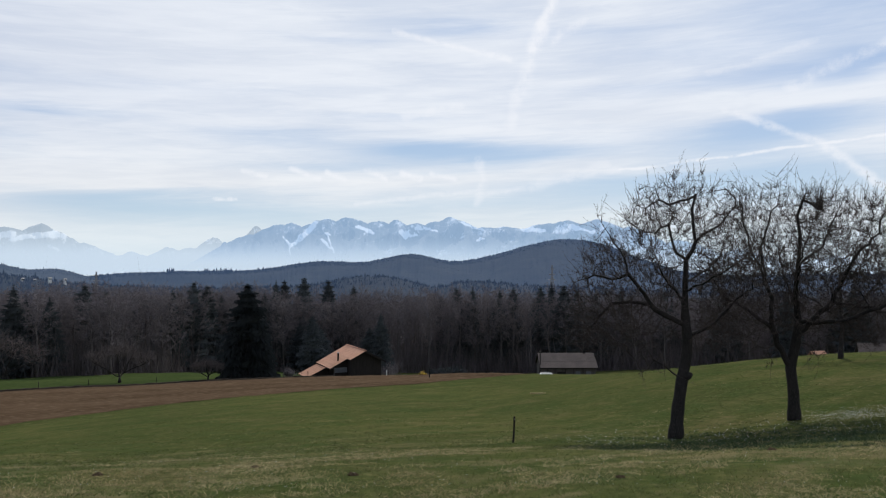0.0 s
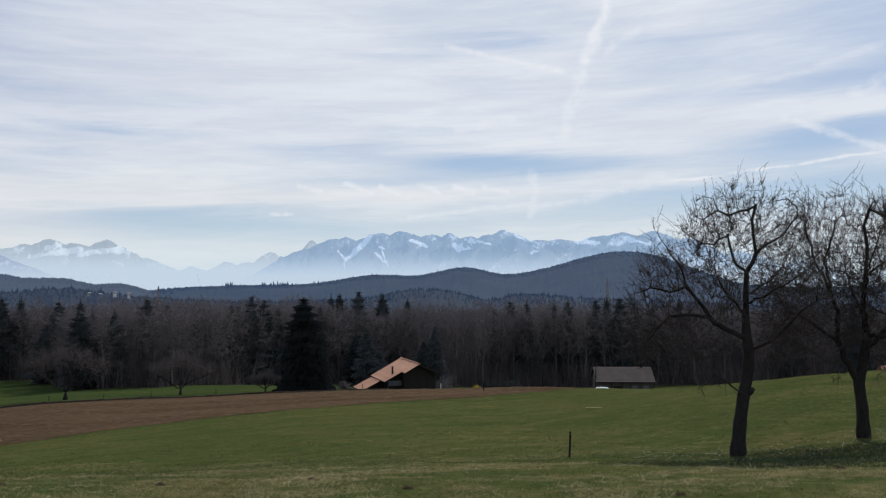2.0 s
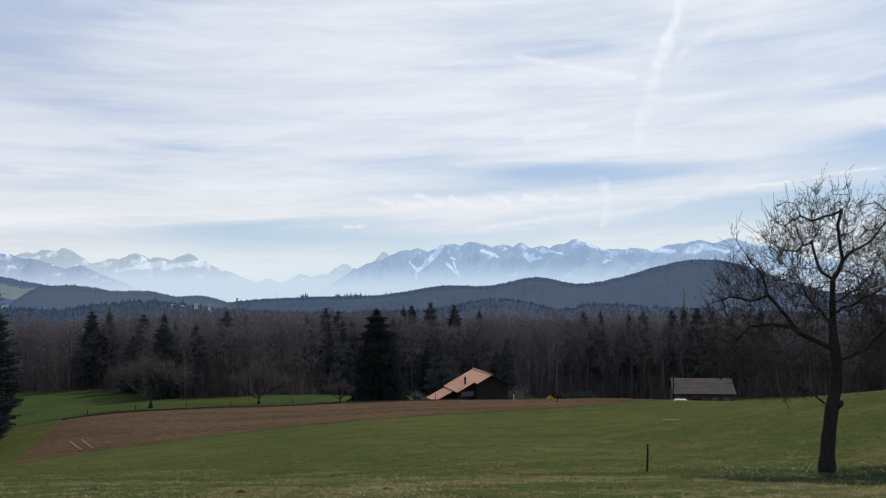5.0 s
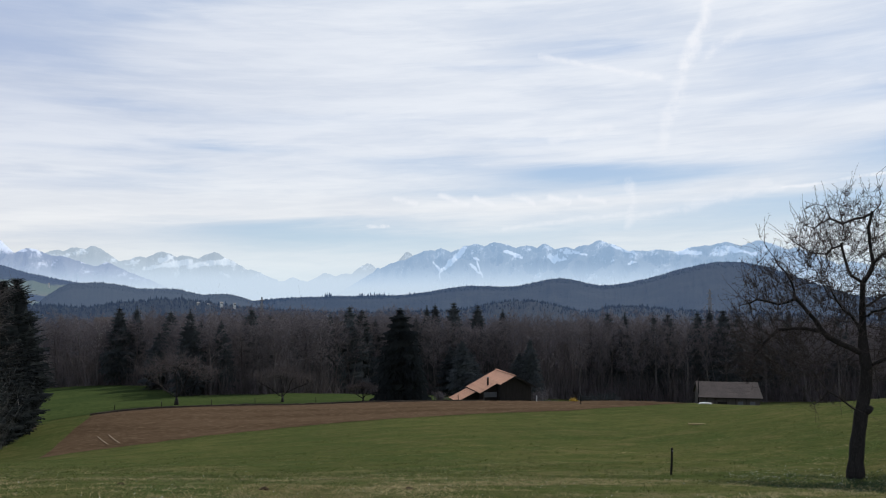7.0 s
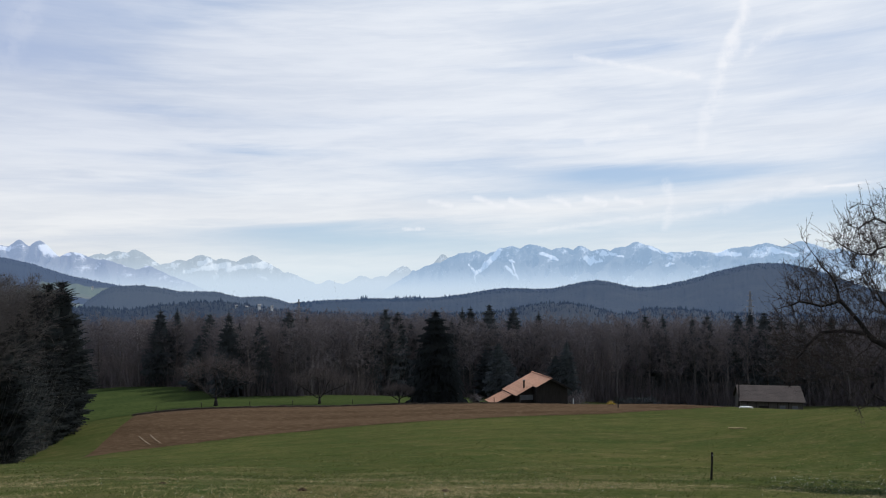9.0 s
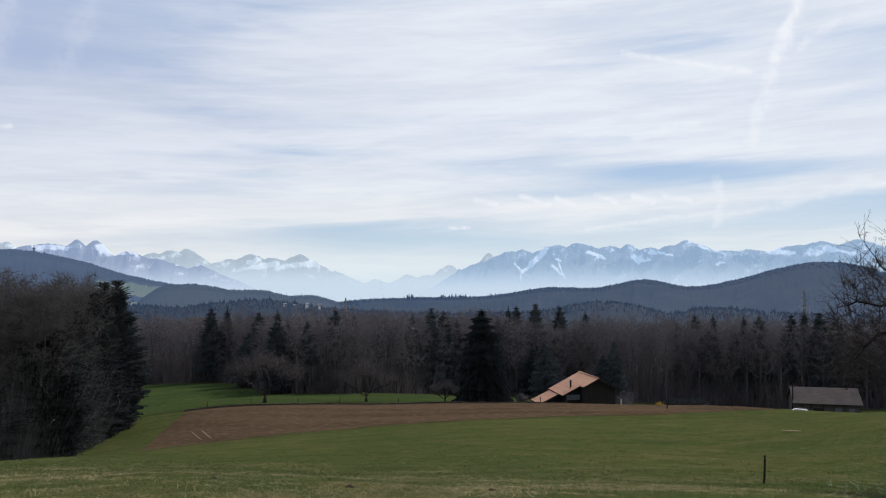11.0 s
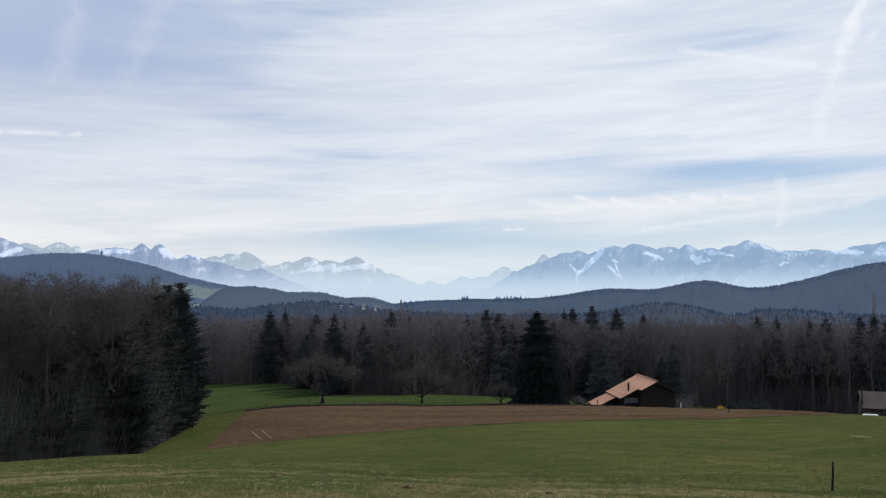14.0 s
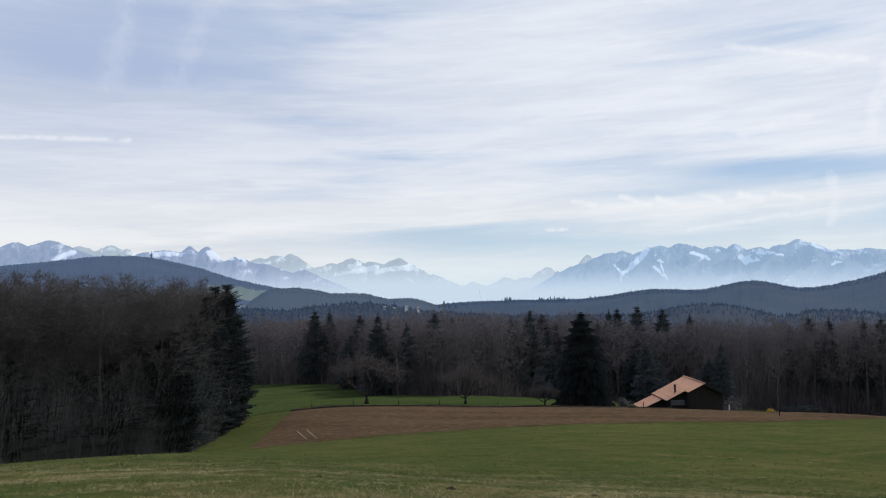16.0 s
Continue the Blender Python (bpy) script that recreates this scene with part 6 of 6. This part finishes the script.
pylon(24.2, 900, -0.36)
pylon(-8.05, 900, 0.10)
x, y = -2390 * math.sin(radians(45.0)), 2390 * math.cos(radians(45.0))
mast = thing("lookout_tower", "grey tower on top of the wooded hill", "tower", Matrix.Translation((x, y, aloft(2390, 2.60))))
# tower parts take the hill's material with its painted haze
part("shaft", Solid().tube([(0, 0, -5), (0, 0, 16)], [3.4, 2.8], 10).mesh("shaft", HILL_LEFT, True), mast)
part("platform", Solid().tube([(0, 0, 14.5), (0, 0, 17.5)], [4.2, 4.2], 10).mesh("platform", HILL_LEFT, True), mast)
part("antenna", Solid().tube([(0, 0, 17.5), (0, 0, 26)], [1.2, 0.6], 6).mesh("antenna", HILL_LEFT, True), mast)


# ---- small things on the meadow ----
def post(az, r, height, label, lean=3.0, width=0.03):
    ob = thing("fence_post", label, "post", Matrix.Translation(spot(az, r)) @ Matrix.Rotation(radians(lean), 4, "Y"))
    part("stake", Solid().tube([(0, 0, -0.2), (0.005, 0, height * 0.5), (0, 0, height * 0.985), (0, 0, height)], [width, width * 0.95, width * 0.9, width * 0.6], 8).mesh("stake", DARK_WOOD), ob)
    part("insulator", Solid().tube([(0.01, -width - 0.025, height * 0.9), (0.01, -width * 0.5, height * 0.9)], [0.016, 0.012], 6).mesh("insulator", METAL), ob)
    return ob


post(-5.17, 21.4, 0.72, "dark weathered wooden fence stake standing in grass")
post(1.0, 99, 1.35, "dark post standing in the ploughed field", 1.0, 0.07)
for az, r in ((33.9, 122.5), (30.9, 123), (27.6, 123), (24.6, 123), (20.3, 123), (15.3, 122), (11.4, 121.5), (9.9, 121)):
    post(az, r, 1.0, "thin wooden fence post along the grass strip", rnd.uniform(-3, 3), 0.05)


def bank():
    """The low earth step between the ploughed field and the grass beyond, coloured dark for its shaded side."""
    v, f = [], []
    azs = np.arange(8.0, 35.6, 0.2)
    for a in azs:
        r = float(np.interp(a, FIELD_AZ, FIELD_FAR)) + 0.3
        h = 0.24 + 0.10 * noise.noise((a * 2.0, 0, 0))
        for dr, up in ((-0.5, -0.05), (-0.1, h), (0.7, h), (1.4, -0.05)):
            v.append(spot(a, r + dr, up)[:])
    for i in range(len(azs) - 1):
        for j in range(3):
            o = i * 4 + j
            f.append((o, o + 1, o + 5, o + 4))
    thing("field_bank", "low earth bank edging the ploughed field, coloured dark as shade", "bank", kind="structure", data=mesh_of("field_bank", v, f, BANK_SHADE_EARTH))


bank()


def tracks():
    """Two pale wheel ruts in the corner of the ploughed field."""
    for a0 in (33.55, 34.25):
        v, f = [], []
        for i in range(21):
            t = i / 20
            for s in (-0.16, 0.16):
                p = spot(a0 + 0.68 * t + s * 0.2, 80.6 + 11.0 * t, 0.27 + 0.02 * math.sin(i * 1.7))
                v.append(p[:])
        for i in range(20):
            f.append((2 * i, 2 * i + 1, 2 * i + 3, 2 * i + 2))
        me = mesh_of("wheel_rut", v, f, RUT)
        thing("wheel_rut", "pale dry wheel rut pressed into ploughed soil", "wheel rut", kind="structure", data=me)


tracks()

plank = thing("plank", "pale weathered board lying in the grass", "plank", Matrix.Translation(spot(-7.0, 53.5, 0.05)) @ Matrix.Rotation(radians(-2), 4, "Z"))
part("board", Solid().box(-0.55, -0.11, -0.03, 0.55, 0.11, 0.05, 0.01).mesh("board", STRAW), plank)

sheet = thing("board_stack", "low stack of white boards on the meadow's crest", "boards", Matrix.Translation(spot(-7.6, 112.5, 0.0)) @ Matrix.Rotation(radians(-6), 4, "Z"))
for i in range(3):
    part("board", Solid().box(-0.95 + 0.1 * i, -0.3, 0.08 * i - 0.06, 0.9 - 0.08 * i, 0.3, 0.08 * i + 0.016, 0.01).mesh("board", RENDER_WHITE), sheet)
marker = thing("marker_post", "short white post beside the farmhouse", "post", Matrix.Translation(spot(4.16, 133)))
part("stake", Solid().box(-0.07, -0.07, -0.3, 0.07, 0.07, 1.1, 0.02).mesh("stake", RENDER_WHITE), marker)
part("cap", Solid().box(-0.09, -0.09, 1.103, 0.09, 0.09, 1.15, 0.02).mesh("cap", METAL), marker)


def molehill(az, r, w, h):
    rng = np.random.default_rng(int(az * 10 + 900))
    bm = bmesh.new()
    bmesh.ops.create_icosphere(bm, subdivisions=3, radius=1.0)
    for q in bm.verts:
        n = noise.fractal(q.co * 2.2 + Vector((az, r, 0)), 0.8, 2.1, 4)
        q.co *= 1 + 0.35 * n
        q.co.x *= w
        q.co.y *= w * 0.9
        q.co.z *= h
    me = bpy.data.meshes.new("molehill")
    bm.to_mesh(me)
    bm.free()
    me.materials.append(EARTH)
    thing("molehill", "small crumbly dark molehill in the short grass", "molehill", Matrix.Translation(spot(az, r)), "molehills on the meadow", data=me)


for az, r, w, h in ((13.6, 11.0, 0.10, 0.05), (6.6, 9.8, 0.12, 0.06), (-12.9, 9.2, 0.10, 0.05), (24.0, 10.5, 0.11, 0.06), (33.5, 11.5, 0.10, 0.05), (-23.0, 14.0, 0.14, 0.06)):
    molehill(az, r, w * 0.55, h * 0.6)


def shrub(az, r, size, mat, label, name="bush", seed=1, count=500, wide=1.0):
    rng = np.random.default_rng(seed)
    ob = thing(name, label, "bush", Matrix.Translation(spot(az, r)))
    d = rng.normal(0, 1, (60, 3))
    d[:, 2] = np.abs(d[:, 2]) + 0.6
    d[:, 0] *= wide
    d /= np.linalg.norm(d, axis=1, keepdims=True)
    tip = d * size * rng.uniform(0.6, 1.1, (60, 1)) * np.array([wide, 1, 1])
    v, f = frusta(np.zeros((60, 3)) + rng.normal(0, 0.1 * size, (60, 3)) * np.array([wide * 3, 1, 0]), tip, np.full(60, 0.025), np.full(60, 0.01), 3)
    part("stems", mesh_of("stems", v, f, BEECH_TWIG), ob)
    c = tip[rng.integers(0, 60, count)] * rng.uniform(0.35, 1.05, (count, 1)) + rng.normal(0, 0.12 * size, (count, 3))
    a, b = rng.normal(0, 0.09, (count, 3)), rng.normal(0, 0.09, (count, 3))
    v = np.stack([c - a, c + b, c + a], 1).reshape(-1, 3)
    tagged(part("foliage", mesh_of("foliage", v, np.arange(len(v)).reshape(-1, 3), mat), ob), kind="stuff")


shrub(1.5, 134, 0.9, YELLOW, "yellow flowering bush beside the farmhouse", seed=4)
shrub(0.2, 126, 1.3, NEEDLE, "low dark hedge beyond the ploughed field", "hedge", 5, 900, 2.2)
shrub(-0.9, 126, 1.3, NEEDLE, "low dark hedge beyond the ploughed field", "hedge", 6, 900, 2.2)
shrub(11.2, 139, 1.8, BEECH_TWIG, "bare brown shrub beside the farmhouse", "bush", 7, 900)
shrub(3.9, 160, 4.0, BEECH_TWIG, "bare brown shrub behind the farmhouse", "bush", 8, 1200)


# ---- grass ----
def blades(name, label, mat, count, per, lo, hi, near, far, tall, wide, seed, keep=None, lean=0.9):
    rng = np.random.default_rng(seed)
    az = rng.uniform(lo, hi, count)
    r = np.exp(rng.uniform(math.log(near), math.log(far), count))
    p = [spot(a, q) for a, q in zip(az, r)]
    if keep is not None:
        p = [q for q in p if keep(q, rng)]
    base = np.array([q[:] for q in p])
    n = len(base) * per
    base = np.repeat(base, per, 0) + np.c_[rng.normal(0, 0.05, (n, 2)), np.full(n, -0.01)]
    h = tall * rng.gamma(4.0, 0.25, n)
    d = np.c_[rng.normal(0, lean, (n, 2)), np.ones(n)]
    tip = base + d * h[:, None]
    a = rng.uniform(0, 2 * np.pi, n)
    side = np.c_[np.cos(a), np.sin(a), np.zeros(n)] * (wide * rng.uniform(0.6, 1.3, n))[:, None]
    v = np.stack([base - side, base + side, tip], 1).reshape(-1, 3)
    thing(name, label, "grass", kind="stuff", data=mesh_of(name, v, np.arange(len(v)).reshape(-1, 3), mat))


def dry_spot(q, rng):
    u, w = 0.74 * q.x + 0.67 * q.y, -0.67 * q.x + 0.74 * q.y
    n = 0.8 * noise.fractal((u * 0.16, w * 0.75, 2.0), 0.8, 2.0, 4) + 0.45 * noise.fractal((q.x * 1.4, q.y * 1.4, 5.0), 0.8, 2.0, 3)
    return n - 0.13 - 0.012 * max(0.0, math.hypot(q.x, q.y) - 15) + rng.normal(0, 0.07) > 0.0


def clumpy(q, rng):
    return noise.fractal((q.x * 0.5, q.y * 0.5, 8.0), 0.8, 2.0, 4) + rng.normal(0, 0.2) > 0.0


# patch of dark grass laid out where the fruit trees' shadow falls
def lush_shade_spot(q, rng):
    r, a = math.hypot(q.x, q.y), math.degrees(math.atan2(-q.x, q.y))
    u = ((r - 19.7) / 3.1) ** 2 + ((a + 23.5) / 11.0) ** 4
    return rng.random() < math.exp(-u) and noise.noise((q.x * 0.7, q.y * 1.1, 6)) + rng.normal(0, 0.3) > -0.1


blades("grass", "short green pasture grass on the near slope", BLADE, 34000, 8, -38, 62, 6.0, 50.0, 0.022, 0.006, 61, None, 1.2)
blades("grass", "coarser tufts of green grass farther down the meadow", BLADE, 60000, 5, -38, 62, 18.0, 84.0, 0.036, 0.014, 64, clumpy, 1.0)
blades("dry_grass", "tufts of dry straw-coloured grass on the near slope", STRAW, 52000, 14, -38, 62, 6.0, 40.0, 0.020, 0.0045, 62, dry_spot, 1.6)
blades("lush_grass", "longer green grass under the fruit trees, coloured dark as their shade", LUSH_SHADE, 30000, 8, -38, -6, 14.5, 27.5, 0.036, 0.010, 63, lush_shade_spot, 0.8)


def flowers(name, count, seed, where, size=1.0):
    rng = np.random.default_rng(seed)
    v, f = [], []
    for _ in range(count):
        az, r = where(rng)
        c = spot(az, r, 0.018 + 0.02 * rng.random())
        q = (0.004 + 0.007 * rng.random()) * size
        n = Vector((rng.normal(0, 0.4), rng.normal(-0.3, 0.4), 1)).normalized()
        u = n.orthogonal().normalized()
        w = n.cross(u)
        k = len(v)
        v += [(c + (u * math.cos(t) + w * math.sin(t)) * q)[:] for t in np.linspace(0, 2 * math.pi, 6, endpoint=False)] + [(c + n * 0.006)[:]]
        f += [(k + i, k + (i + 1) % 6, k + 6) for i in range(6)]
    thing(name, "small white spring flowers scattered in the grass", "flowers", kind="stuff", data=mesh_of(name, v, f, WHITE))


flowers("white_flowers", 1100, 71, lambda g: (g.normal(-28.2, 2.0), g.normal(25.6, 0.9) + 0.5 * math.sin(g.random() * 9)))
flowers("white_flowers", 560, 72, lambda g: (g.uniform(-30, -9), g.normal(22.2, 1.5)))
flowers("white_flowers", 700, 73, lambda g: (g.uniform(-34, 55), 8.5 + 16.0 * g.random() ** 1.5), 0.5)
